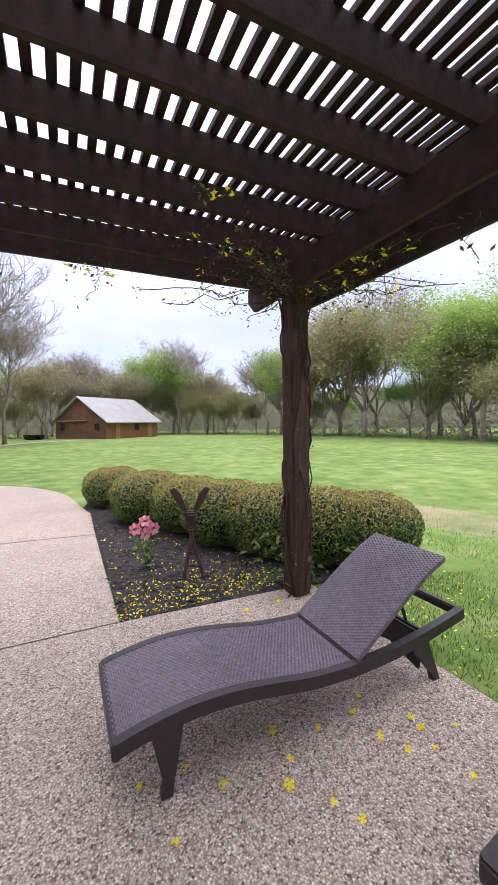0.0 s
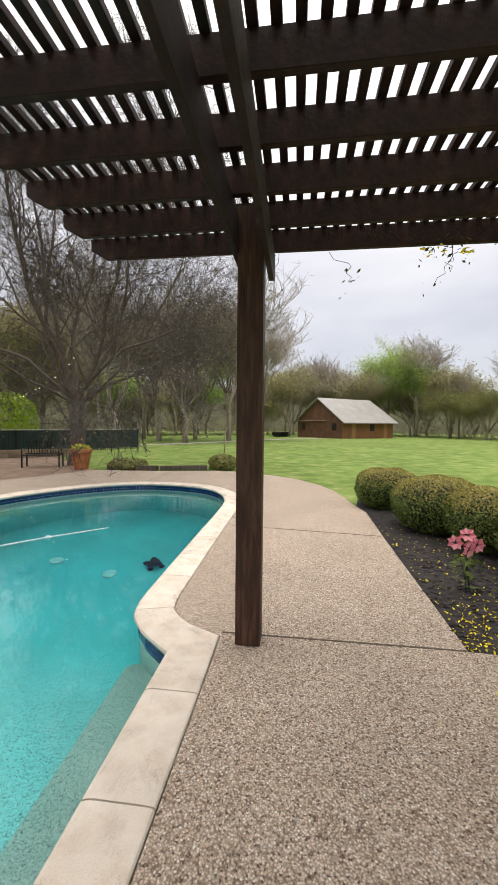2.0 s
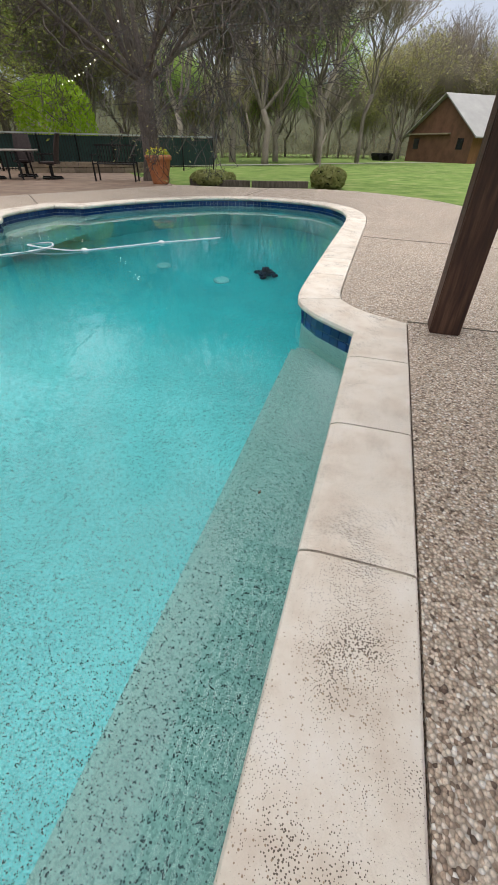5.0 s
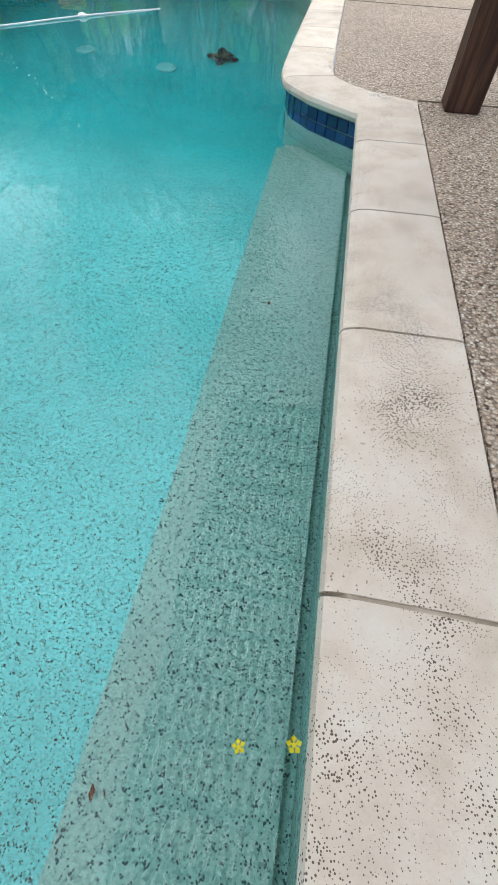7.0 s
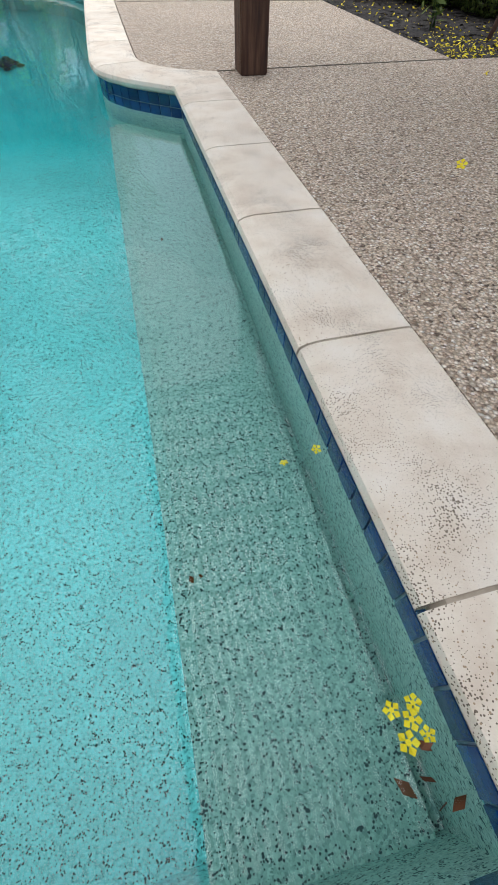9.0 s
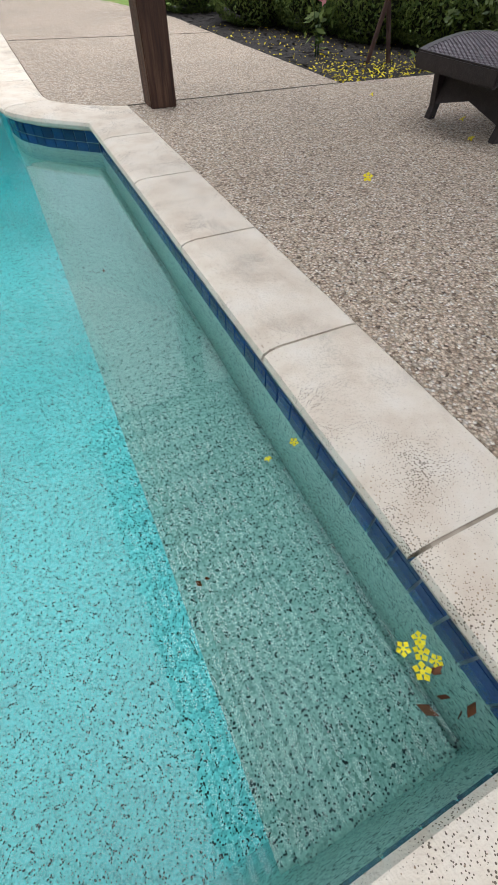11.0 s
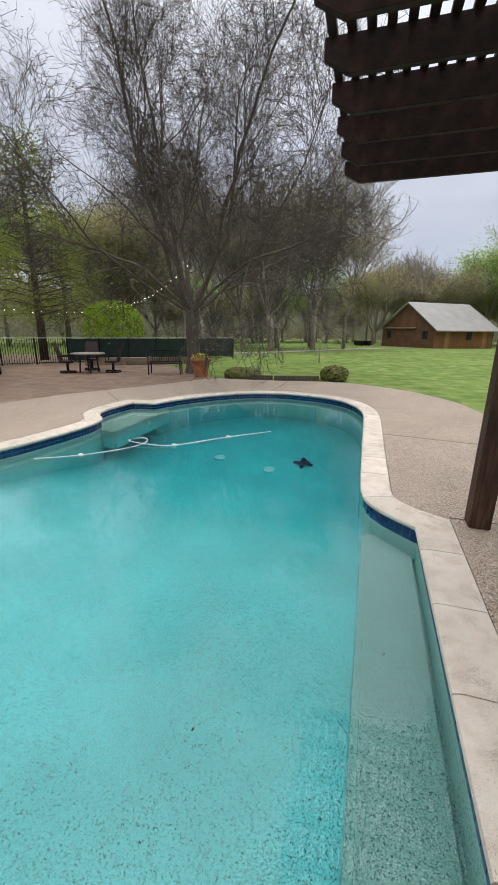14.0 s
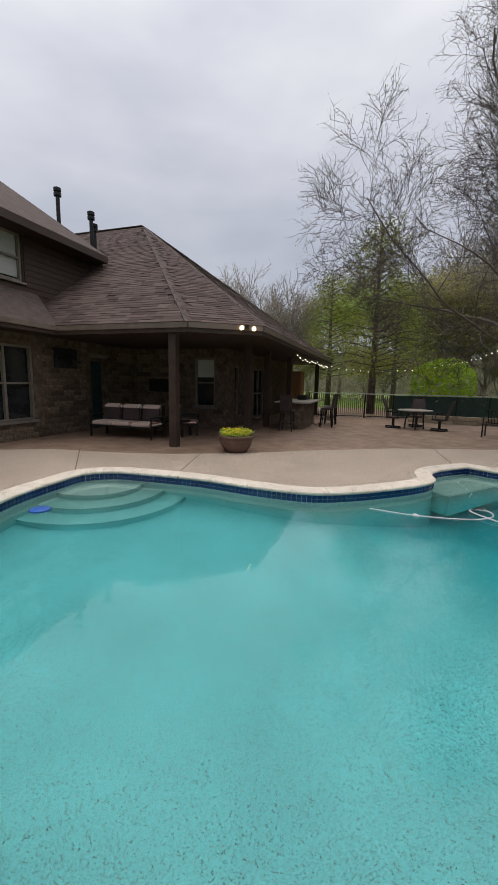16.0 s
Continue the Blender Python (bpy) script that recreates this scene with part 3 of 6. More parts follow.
def tree(name, seed, height, label, leaf=None, top=4, fork=0.28, radius=0.2, spread=0.6, lift=0.18, kids=3, leaf_n=3, leaf_size=0.18, leaf_spread=0.35, bark=None, twig=None, stems=5, tilt=0.8, limb=0.30, thin=0.014, sprig=None, keep=(0.58, 0.82)):
    rng = random.Random(seed)
    runs, tips = [], []
    trunk = [Vector((0, 0, -0.25)), Vector((0.02, 0, height * fork * 0.3)), Vector((rng.gauss(0, 0.08), rng.gauss(0, 0.08), height * fork * 0.7)), Vector((rng.gauss(0, 0.15), rng.gauss(0, 0.15), height * fork))]
    t = thing(name, pose(0, 0, 0), label, "tree")
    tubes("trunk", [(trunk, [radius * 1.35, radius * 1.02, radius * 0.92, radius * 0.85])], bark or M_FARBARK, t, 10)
    for k in range(stems):
        a = 2 * math.pi * (k + rng.uniform(-0.3, 0.3)) / stems
        s = tilt if k else 0.12
        limbs(rng, trunk[-1] - Vector((0, 0, 0.1)), Vector((math.cos(a) * s, math.sin(a) * s, 1.0)), height * limb * rng.uniform(0.85, 1.15), radius * 0.55, 1, top, runs, tips, spread, lift, kids, keep)
    vs, fs, v2, f2 = [], [], [], []
    for pts, rr, dep in runs:
        if dep <= 2:
            tube(vs, fs, pts, [max(r, 0.018) for r in rr], 5, cap=False)
        else:
            tube(v2, f2, pts, [max(r, thin if dep > 3 else thin * 1.4) for r in rr], 3, cap=False)
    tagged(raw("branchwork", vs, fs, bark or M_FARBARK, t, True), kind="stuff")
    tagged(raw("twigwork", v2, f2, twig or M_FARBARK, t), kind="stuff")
    if sprig:
        sv, sf = [], []
        for p in tips:
            for _ in range(sprig[0]):
                c = p + Vector((rng.gauss(0, 0.10), rng.gauss(0, 0.10), rng.gauss(0, 0.10)))
                d_ = Vector((rng.gauss(0, 0.6), rng.gauss(0, 0.6), rng.uniform(-0.1, 1.1))).normalized() * sprig[1] * rng.uniform(0.5, 1.3)
                w_ = d_.cross(Vector((rng.uniform(-1, 1), rng.uniform(-1, 1), 0.2))).normalized() * sprig[2]
                k_ = len(sv)
                sv += [c - w_, c + w_, c + d_]
                sf.append((k_, k_ + 1, k_ + 2))
        tagged(raw("twig_fringe", sv, sf, twig or M_FARBARK, t), kind="stuff")
    if leaf:
        tagged(raw("crown", *leaves(rng, tips, leaf_n, leaf_spread, leaf_size), leaf, t), kind="stuff")
    return t


def shift(ob, x, y, s=1.0, rz=0.0, z=None):
    ob.matrix_world = pose(x, y, ground_z(x, y) if z is None else z, 0, 0, rz) @ Matrix.Scale(s, 4)
    return ob


def spreading_tree(seed, label):
    """A tall tree whose limbs rise from a short trunk and break up into fine bare twigs."""
    r = random.Random(seed)
    t = thing("tree", pose(0, 0, 0), label, "tree")
    trunk = [Vector((0, 0, -0.25)), Vector((0.0, 0, 0.05)), Vector((0.03, 0.0, 0.6)), Vector((-0.02, 0.03, 1.5)), Vector((0.02, 0.02, 2.35))]
    tubes("trunk", [(trunk, [0.40, 0.33, 0.26, 0.235, 0.25])], M_BARK, t, 14)
    thick, thin_, tips = [], [], []

    def within(p):
        return (p.x / 8.0) ** 2 + (p.y / 8.0) ** 2 + ((p.z - 6.9) / 6.5) ** 2 < 1.0

    def grow(p, d, length, rad, level):
        n = (13, 8, 5, 3)[level]
        wob = (0.15, 0.19, 0.22, 0.25)[level]
        rise = (0.022, 0.02, 0.0, -0.02)[level]
        pts, rr, d = [p.copy()], [rad], d.normalized()
        for i in range(n):
            d = (d + Vector((r.gauss(0, wob), r.gauss(0, wob), r.gauss(0, wob * 0.7) + rise))).normalized()
            p = p + d * (length / n)
            pts.append(p.copy())
            rr.append(rad * (1 - 0.78 * (i + 1) / n))
            if not within(p) and i > 0 and p.z > 3:
                break
        (thick if level < 2 else thin_).append((pts, [max(v, 0.0048) for v in rr]))
        if level == 3:
            tips.extend((pts[-1], pts[len(pts) // 2]))
            return
        m = len(pts) - 1
        for k in range((15, 11, 8)[level]):
            f = (0.22 if level == 0 else 0.16) + 0.80 * (k + r.random()) / (15, 11, 8)[level]
            f = min(f, 0.999) * m
            i = min(int(f), m - 1)
            q, along_ = pts[i].lerp(pts[i + 1], f - i), (pts[i + 1] - pts[i]).normalized()
            a = r.uniform(0, 6.283)
            side = along_.cross(Vector((math.cos(a), math.sin(a), r.uniform(-0.6, 0.6)))).normalized()
            nd = along_ * r.uniform(0.5, 0.9) + side * r.uniform(0.55, 0.95) + Vector((0, 0, 0.16))
            left = 1.15 - 0.62 * f / m
            grow(q, nd, (4.1, 1.75, 0.75)[level] * left * r.uniform(0.7, 1.2), max(0.006, rr[i] * (0.42, 0.45, 0.5)[level]), level + 1)

    LIMBS = [(10, 6, 11.5, 0.150), (80, 26, 11.0, 0.120), (150, 38, 11.0, 0.125), (205, 28, 11.2, 0.115), (262, 36, 10.8, 0.120), (325, 44, 10.6, 0.115), (35, 54, 10.2, 0.100), (185, 60, 10.0, 0.100), (110, 62, 9.4, 0.085), (300, 64, 9.2, 0.085), (235, 66, 8.6, 0.075), (350, 66, 8.6, 0.075)]
    for az, lean, length, rad in LIMBS:
        a, b = radians(az + r.uniform(-10, 10)), radians(lean)
        grow(trunk[-1] + Vector((0, 0, -0.1)) if lean > 20 else trunk[-1] - Vector((0, 0, 0.2)), Vector((math.cos(a) * math.sin(b), math.sin(a) * math.sin(b), math.cos(b))), length * 0.92, rad * 0.74, 0)
    for name, runs_, sides, m in (("branchwork", thick, 6, M_BARK), ("twigwork", thin_, 3, M_TWIG)):
        vs, fs = [], []
        for pts, rr in runs_:
            tube(vs, fs, pts, rr, sides, cap=False)
        tagged(raw(name, vs, fs, m, t, sides > 3), kind="stuff")
    sv, sf = [], []
    for p in tips:
        for _ in range(2):
            d_ = Vector((r.gauss(0, 0.6), r.gauss(0, 0.6), r.uniform(-0.5, 0.9))).normalized() * r.uniform(0.12, 0.34)
            w_ = d_.cross(Vector((r.uniform(-1, 1), r.uniform(-1, 1), 0.2))).normalized() * 0.0035
            k_ = len(sv)
            sv += [p - w_, p + w_, p + d_]
            sf.append((k_, k_ + 1, k_ + 2))
    tagged(raw("twig_fringe", sv, sf, M_TWIG, t), kind="stuff")
    tagged(raw("bud_fringe", *leaves(r, tips[::2], 1, 0.12, 0.022), M_BUD, t), kind="stuff")
    return t


big = shift(spreading_tree(11, "large grey-barked tree with fine bare spreading twigs"), -8.6, 13.2)

kinds = [
    tree("tree", 21, 11, "bare grey woodland tree with fine twigs", None, top=4, fork=0.20, radius=0.16, tilt=0.55, stems=6, lift=0.3, kids=4, thin=0.016, sprig=(3, 0.6, 0.011)),
    tree("tree", 22, 12, "bare leaning woodland tree", None, top=4, fork=0.35, radius=0.15, tilt=0.6, stems=6, spread=0.6, kids=4, thin=0.016, sprig=(3, 0.6, 0.011)),
    tree("tree", 23, 11, "woodland tree with thin yellow-green spring buds", M_BUD, top=4, fork=0.15, radius=0.16, tilt=0.65, kids=4, stems=7, thin=0.014, sprig=(2, 0.6, 0.010), leaf_n=4, leaf_size=0.11, leaf_spread=0.4),
    tree("tree", 24, 11, "woodland tree in fresh green spring leaf", M_LEAF, top=4, fork=0.27, radius=0.17, tilt=0.8, kids=3, stems=6, lift=0.10, leaf_n=18, leaf_size=0.10, leaf_spread=0.50, keep=(0.62, 0.9), limb=0.27),
    tree("tree", 25, 10, "woodland tree with olive spring foliage", M_LEAF2, top=4, fork=0.11, radius=0.16, tilt=0.6, kids=3, stems=8, lift=0.1, leaf_n=10, leaf_size=0.10, leaf_spread=0.55, keep=(0.62, 0.9), limb=0.27),
]
first = dict(enumerate(kinds))
rng = random.Random(77)


def plant(kind, x, y, s, group="woodland behind the lawn"):
    ob = first.pop(kind, None)
    if ob is None:
        ob = copy_thing(kinds[kind], pose(0, 0, 0))
    tagged(ob, group=group)
    return shift(ob, x, y, s, rng.uniform(0, 360))


BELT = [(27, 12), (30, 24), (31, 38), (27, 54), (19, 70), (6, 76), (-8, 72), (-18, 64), (-24, 52), (-27, 42), (-33, 33), (-40, 24), (-46, 12), (-48, 0)]
for i, (a, b) in enumerate(zip(BELT, BELT[1:])):
    L = math.hypot(b[0] - a[0], b[1] - a[1])
    for row in range(3):
        n = max(2, int(L / (4.0 + 1.3 * row)))
        for k in range(n):
            f = (k + rng.random()) / n
            x, y = a[0] + (b[0] - a[0]) * f, a[1] + (b[1] - a[1]) * f
            out = Vector((x + 2, y, 0)).normalized() * (row * 5.5 + rng.uniform(-1.5, 2.5))
            green = 1.25 if i < 2 else (0.35 if i < 5 else (0.25 if i < 9 else 0.5))
            c = rng.random()
            kind = (3 if rng.random() < 0.7 else 4) if c < green * 0.55 else (2 if c < green * 0.55 + 0.3 else rng.choice((0, 1, 4)))
            plant(kind, x + out.x, y + out.y, rng.uniform(0.5, 1.4) * (1.22 if i < 2 else (1.05 if i < 4 else 1.12)))
for kind, x, y, s in ((0, -10.5, 33, 1.35), (1, -7.5, 38, 1.3), (0, -14, 36, 1.4), (1, -5, 44, 1.1), (0, -16, 31, 1.2), (1, -19, 34, 1.3), (0, -12, 42, 1.4), (1, -9, 46, 1.3), (0, -18, 42, 1.3), (2, -2, 62, 1.2), (0, 5, 72, 1.3), (2, 9.5, 70, 1.2)):
    plant(kind, x, y, s)

rng = random.Random(5)
vs, fs = [], []
for a, b in zip(BELT, BELT[1:]):
    L = math.hypot(b[0] - a[0], b[1] - a[1])
    for _ in range(int(L * 46)):
        f, o = rng.random(), rng.uniform(-0.5, 15)
        x, y = a[0] + (b[0] - a[0]) * f, a[1] + (b[1] - a[1]) * f
        out = Vector((x + 2, y, 0)).normalized() * o
        c = Vector((x + out.x, y + out.y, ground_z(x, y) + rng.random() ** 1.6 * (2.2 + 0.15 * o)))
        v, g = leaves(rng, [c], 9, 0.5, 0.11, 1.0)
        k = len(vs)
        vs += v
        fs += [tuple(k + i for i in q) for q in g]
tagged(raw("undergrowth", vs, fs, M_BRUSH), "tangled grey-brown woodland undergrowth", "undergrowth", kind="stuff")
vs, fs = [], []
for k in range(601):
    a = radians(-20 + 230 * k / 600)
    r = 108
    top = 10.5 + 3.2 * noise.noise((k * 0.05, 0, 0)) + 1.8 * noise.noise((k * 0.21, 5, 0)) + 1.7 * noise.noise((k * 0.8, 9, 0)) + 1.2 * noise.noise((k * 1.9, 3, 0))
    vs += [(r * math.cos(a) - 3, r * math.sin(a) + 5, -3), (r * math.cos(a) - 3, r * math.sin(a) + 5, top)]
    if k:
        fs.append((2 * k - 2, 2 * k, 2 * k + 1, 2 * k - 1))
# pale sheet colour includes the haze of distance
M_DIST = mat("distant woods with painted haze", [(0.19, 0.175, 0.125), (0.27, 0.255, 0.18), (0.34, 0.33, 0.23)], 0.6, 1.0, 0.0)
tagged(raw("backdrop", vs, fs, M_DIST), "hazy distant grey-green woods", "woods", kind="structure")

# green tree with tiered foliage and the lime shrub by the fence
M_OLIVE = leafy("feathery leaves", (0.15, 0.18, 0.03), (0.30, 0.33, 0.07))
cyp = thing("tree", pose(0, 0, 0), "slender tree with tiered olive-green feathery foliage", "tree")
rng = random.Random(8)
trunk = [Vector((0, 0, -0.2)), Vector((0.03, 0, 3)), Vector((-0.03, 0.05, 6.5)), Vector((0, 0, 10.2))]
tubes("trunk", [(trunk, [0.24, 0.18, 0.11, 0.03])], M_BARK, cyp, 8)
runs, spots = [], []
for k in range(64):
    z = 2.3 + 7.6 * k / 64
    a = k * 2.4 + rng.uniform(-0.4, 0.4)
    r = (4.6 - 0.50 * (z - 2.3)) * rng.uniform(0.55, 1.1)
    p = [Vector((0, 0, z)), Vector((math.cos(a) * r * 0.5, math.sin(a) * r * 0.5, z + 0.35)), Vector((math.cos(a) * r, math.sin(a) * r, z - 0.15 + rng.uniform(-0.5, 0.4)))]
    runs.append((p, [0.045, 0.028, 0.008]))
    for f in (0.45, 0.62, 0.75, 0.88, 1.0):
        q = p[0].lerp(p[1], f * 2) if f < 0.5 else p[1].lerp(p[2], f * 2 - 1)
        spots.append(q)
tubes("limb", runs, M_BARK, cyp, 4)
tagged(raw("crown", *leaves(rng, spots, 30, 0.34, 0.075), M_OLIVE, cyp), kind="stuff")
shift(cyp, -18.4, 15.9)
cyp2 = shift(copy_thing(cyp, pose(0, 0, 0)), -22.5, 22.5, 0.9, 130)
cyp3 = shift(copy_thing(cyp, pose(0, 0, 0)), -28, 21, 1.05, 50)
tagged(cyp2, group="trees behind the fence"), tagged(cyp3, group="trees behind the fence"), tagged(cyp, group="trees behind the fence")


def shrub(label, x, y, w, h, leaf, n, size, seed, core=True, top_leaf=None, squash=1.0):
    """A rounded bush of many single leaves over an added core, coloured dark for the shade inside."""
    r = random.Random(seed)
    t = thing("bush", pose(x, y, ground_z(x, y)), label, "bush")
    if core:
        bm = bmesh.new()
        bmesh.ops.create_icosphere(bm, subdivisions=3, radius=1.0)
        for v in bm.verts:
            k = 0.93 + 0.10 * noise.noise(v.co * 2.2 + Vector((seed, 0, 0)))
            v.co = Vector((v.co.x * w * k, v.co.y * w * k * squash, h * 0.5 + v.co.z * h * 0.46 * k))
        part("inside", bm, M_CORE_SHADE, t)
    vs, fs, v2, f2 = [], [], [], []
    for _ in range(n):
        d = Vector((r.gauss(0, 1), r.gauss(0, 1), r.gauss(0, 1))).normalized()
        pw = 2.6
        q = (abs(d.x) ** pw + abs(d.y) ** pw + abs(d.z) ** pw) ** (-1 / pw)
        k = q * (r.uniform(0.93, 1.03) + 0.07 * noise.noise(d * 3.0 + Vector((seed, 0, 0))))
        c = Vector((d.x * w * k, d.y * w * k * squash, h * 0.5 + d.z * h * 0.5 * k))
        nrm = (d + Vector((r.gauss(0, 0.6), r.gauss(0, 0.6), r.gauss(0, 0.6)))).normalized()
        u = nrm.cross(Vector((r.uniform(-1, 1), r.uniform(-1, 1), r.uniform(-1, 1)))).normalized()
        s = size * r.uniform(0.7, 1.3)
        u, ww = u * s, nrm.cross(u).normalized() * s * 0.5
        tv, tf = (v2, f2) if (top_leaf and d.z > 0.42 + r.gauss(0, 0.2)) else (vs, fs)
        b = len(tv)
        tv += [c - u, c + ww, c + u, c - ww]
        tf.append((b, b + 1, b + 2, b + 3))
    tagged(raw("foliage", vs, fs, leaf, t), kind="stuff")
    if top_leaf:
        tagged(raw("new_growth", v2, f2, top_leaf, t), kind="stuff")
    return t


for i, (x, y, w, h) in enumerate(((0.98, 7.75, 0.56, 0.74), (1.36, 6.2, 0.62, 0.80), (1.78, 5.35, 0.56, 0.78), (2.05, 4.6, 0.60, 0.80), (2.40, 3.95, 0.58, 0.80), (2.82, 3.42, 0.56, 0.80), (3.2, 3.1, 0.50, 0.76))):
    tagged(shrub("clipped rounded evergreen shrub with olive new growth", x, y, w, h, M_HEDGE, 13000, 0.017, i + 1, top_leaf=M_HEDGETOP), group="hedge beside the deck")
lime = shrub("bright lime-green shrub by the fence", -15.6, 18.1, 1.45, 3.1, M_LIME, 4200, 0.085, 31, core=False)
tagged(shrub("tuft of dark green grass-like leaves", -3.2, 12.95, 0.45, 0.5, M_LEAF2, 1500, 0.06, 33), group="tufts along the bed")
tagged(shrub("low tuft of grassy green leaves", -6.4, 12.6, 0.6, 0.35, M_LEAF2, 1500, 0.06, 34), group="tufts along the bed")

# ---- lounger ----
def lounger(m, label):
    t = thing("sun_lounger", m, label, "sun lounger", "loungers under the pergola")
    W, N = 0.58, 18
    top = [(0.0, 0.315), (0.12, 0.345), (0.30, 0.370), (0.50, 0.365), (0.70, 0.335), (0.90, 0.300), (1.10, 0.285), (1.16, 0.284)]
    prof = [(p.x, p.z) for p in curve_through([(x, 0, z) for x, z in top], 0.04)]

    def sheet(prof, y0, y1, thick):
        bm = bmesh.new()
        a = [[bm.verts.new((x, y, z - dz)) for x, z in prof] for y, dz in ((y0, 0), (y1, 0), (y1, thick), (y0, thick))]
        for i in range(len(prof) - 1):
            for k in range(4):
                bm.faces.new((a[k][i], a[(k + 1) % 4][i], a[(k + 1) % 4][i + 1], a[k][i + 1]))
        bm.faces.new([a[k][0] for k in range(4)])
        bm.faces.new([a[k][-1] for k in (3, 2, 1, 0)])
        bmesh.ops.recalc_face_normals(bm, faces=bm.faces[:])
        return bm

    def weave(name, prof, y0, y1):
        """Raised strands of a basket weave over a profile."""
        vs, fs = [], []
        L = [0.0]
        for p, q in zip(prof, prof[1:]):
            L.append(L[-1] + math.hypot(q[0] - p[0], q[1] - p[1]))
        def at(s):
            i = max(k for k in range(len(L) - 1) if L[k] <= s + 1e-9)
            f = min(1.0, (s - L[i]) / (L[i + 1] - L[i]))
            x0, z0, x1, z1 = *prof[i], *prof[i + 1]
            d = Vector((x1 - x0, 0, z1 - z0)).normalized()
            return Vector((x0 + (x1 - x0) * f, 0, z0 + (z1 - z0) * f)), d, Vector((-d.z, 0, d.x))
        ns, nw = int(L[-1] / 0.0105), int((y1 - y0) / 0.017)
        for i in range(ns):
            p, d, up = at((i + 0.5) * L[-1] / ns)
            for j in range(nw):
                if (i + j) % 2:
                    continue
                c = p + Vector((0, y0 + (j + 0.5) * (y1 - y0) / nw, 0))
                b = len(vs)
                hw, hd = 0.0110, 0.0046
                y = Vector((0, 1, 0))
                vs.extend([c - y * hw - d * hd, c + y * hw - d * hd, c + y * hw + d * hd, c - y * hw + d * hd,
                           c - y * hw * 0.55 - d * hd * 0.6 + up * 0.0038, c + y * hw * 0.55 - d * hd * 0.6 + up * 0.0038, c + y * hw * 0.55 + d * hd * 0.6 + up * 0.0038, c - y * hw * 0.55 + d * hd * 0.6 + up * 0.0038])
                fs.extend([(b + 4, b + 5, b + 6, b + 7), (b, b + 1, b + 5, b + 4), (b + 1, b + 2, b + 6, b + 5), (b + 2, b + 3, b + 7, b + 6), (b + 3, b, b + 4, b + 7)])
        return vs, fs

    seat = part("seat", sheet(prof, 0.02, W - 0.02, 0.03), M_WICKER, t)
    raw("weave", *weave("weave", prof, 0.02, W - 0.02), M_WICKER, seat)
    rim = [(x, z + 0.004) for x, z in prof] + [(p.x, p.z) for p in curve_through([(1.20, 0, 0.288), (1.45, 0, 0.300), (1.70, 0, 0.335), (1.98, 0, 0.39)], 0.05)]
    for y0, y1 in ((-0.005, 0.04), (W - 0.04, W + 0.005)):
        part("side_rail", sheet(rim, y0, y1, 0.064), M_WICKER_EDGE, t)
    part("foot_rail", boxes(((0.005, W / 2, 0.281), (0.035, W + 0.005, 0.076)), bevel=0.008), M_WICKER_EDGE, t)
    part("head_rail", boxes(((1.97, W / 2, 0.36), (0.04, W + 0.005, 0.055)), bevel=0.008), M_WICKER_EDGE, t)
    part("cross_rail", boxes(((1.19, W / 2, 0.262), (0.03, W - 0.05, 0.03))), M_WICKER_EDGE, t)
    back = [(p.x, p.z) for p in curve_through([(1.175, 0, 0.30), (1.35, 0, 0.43), (1.56, 0, 0.585), (1.73, 0, 0.69), (1.83, 0, 0.735)], 0.05)]
    b = part("backrest", sheet(back, 0.012, W - 0.012, 0.032), M_WICKER, t)
    raw("weave", *weave("weave", back, 0.016, W - 0.016), M_WICKER, b)
    bm = bmesh.new()
    for y in (0.14, W - 0.14):
        bar(bm, (1.58, y, 0.56), (1.66, y, 0.32), 0.014, 0.014)
    bar(bm, (1.60, 0.14, 0.50), (1.60, W - 0.14, 0.50), 0.016, 0.016)
    bar(bm, (1.66, 0.045, 0.318), (1.66, W - 0.045, 0.318), 0.018, 0.018)
    part("prop_bar", bm, M_STEEL, t)
    for x, y, s in ((0.20, 0.03, 1), (0.20, W - 0.03, 1), (1.62, 0.03, -1), (1.62, W - 0.03, -1)):
        bm = bmesh.new()
        zt = 0.31 if s > 0 else 0.27
        pr = [(x - 0.07, zt), (x + 0.07, zt), (x + s * 0.05 + 0.022, 0.05), (x + s * 0.05 + 0.026, 0.0), (x + s * 0.05 - 0.022, 0.0), (x + s * 0.05 - 0.020, 0.06)]
        if s < 0:
            pr = [(2 * x - a, z) for a, z in pr][::-1]
            pr = [(a + 0.10 * (1 - z / zt), z) for a, z in pr]
        else:
            pr = [(a - 0.06 * (1 - z / zt), z) for a, z in pr]
        f = bm.faces.new([bm.verts.new((a, y - 0.02, z)) for a, z in pr])
        r = bmesh.ops.extrude_face_region(bm, geom=[f])
        bmesh.ops.translate(bm, vec=(0, 0.04, 0), verts=[v for v in r["geom"] if isinstance(v, bmesh.types.BMVert)])
        bmesh.ops.recalc_face_normals(bm, faces=bm.faces[:])
        part("leg", bm, M_WICKER_EDGE, t)
    for x0, x1, zt in ((0.17, 0.215, 0.30), (1.64, 1.70, 0.27)):
        bm = bmesh.new()
        ends = [(y, z) for y, z in ((0.05, zt), (W - 0.05, zt), (W - 0.05, 0.075), (W * 0.5, 0.13), (0.05, 0.075))]
        f = bm.faces.new([bm.verts.new((x1 + (x0 - x1) * (1 - z / zt), y, z)) for y, z in ends])
        r = bmesh.ops.extrude_face_region(bm, geom=[f])
        bmesh.ops.translate(bm, vec=(0.015, 0, 0), verts=[v for v in r["geom"] if isinstance(v, bmesh.types.BMVert)])
        bmesh.ops.recalc_face_normals(bm, faces=bm.faces[:])
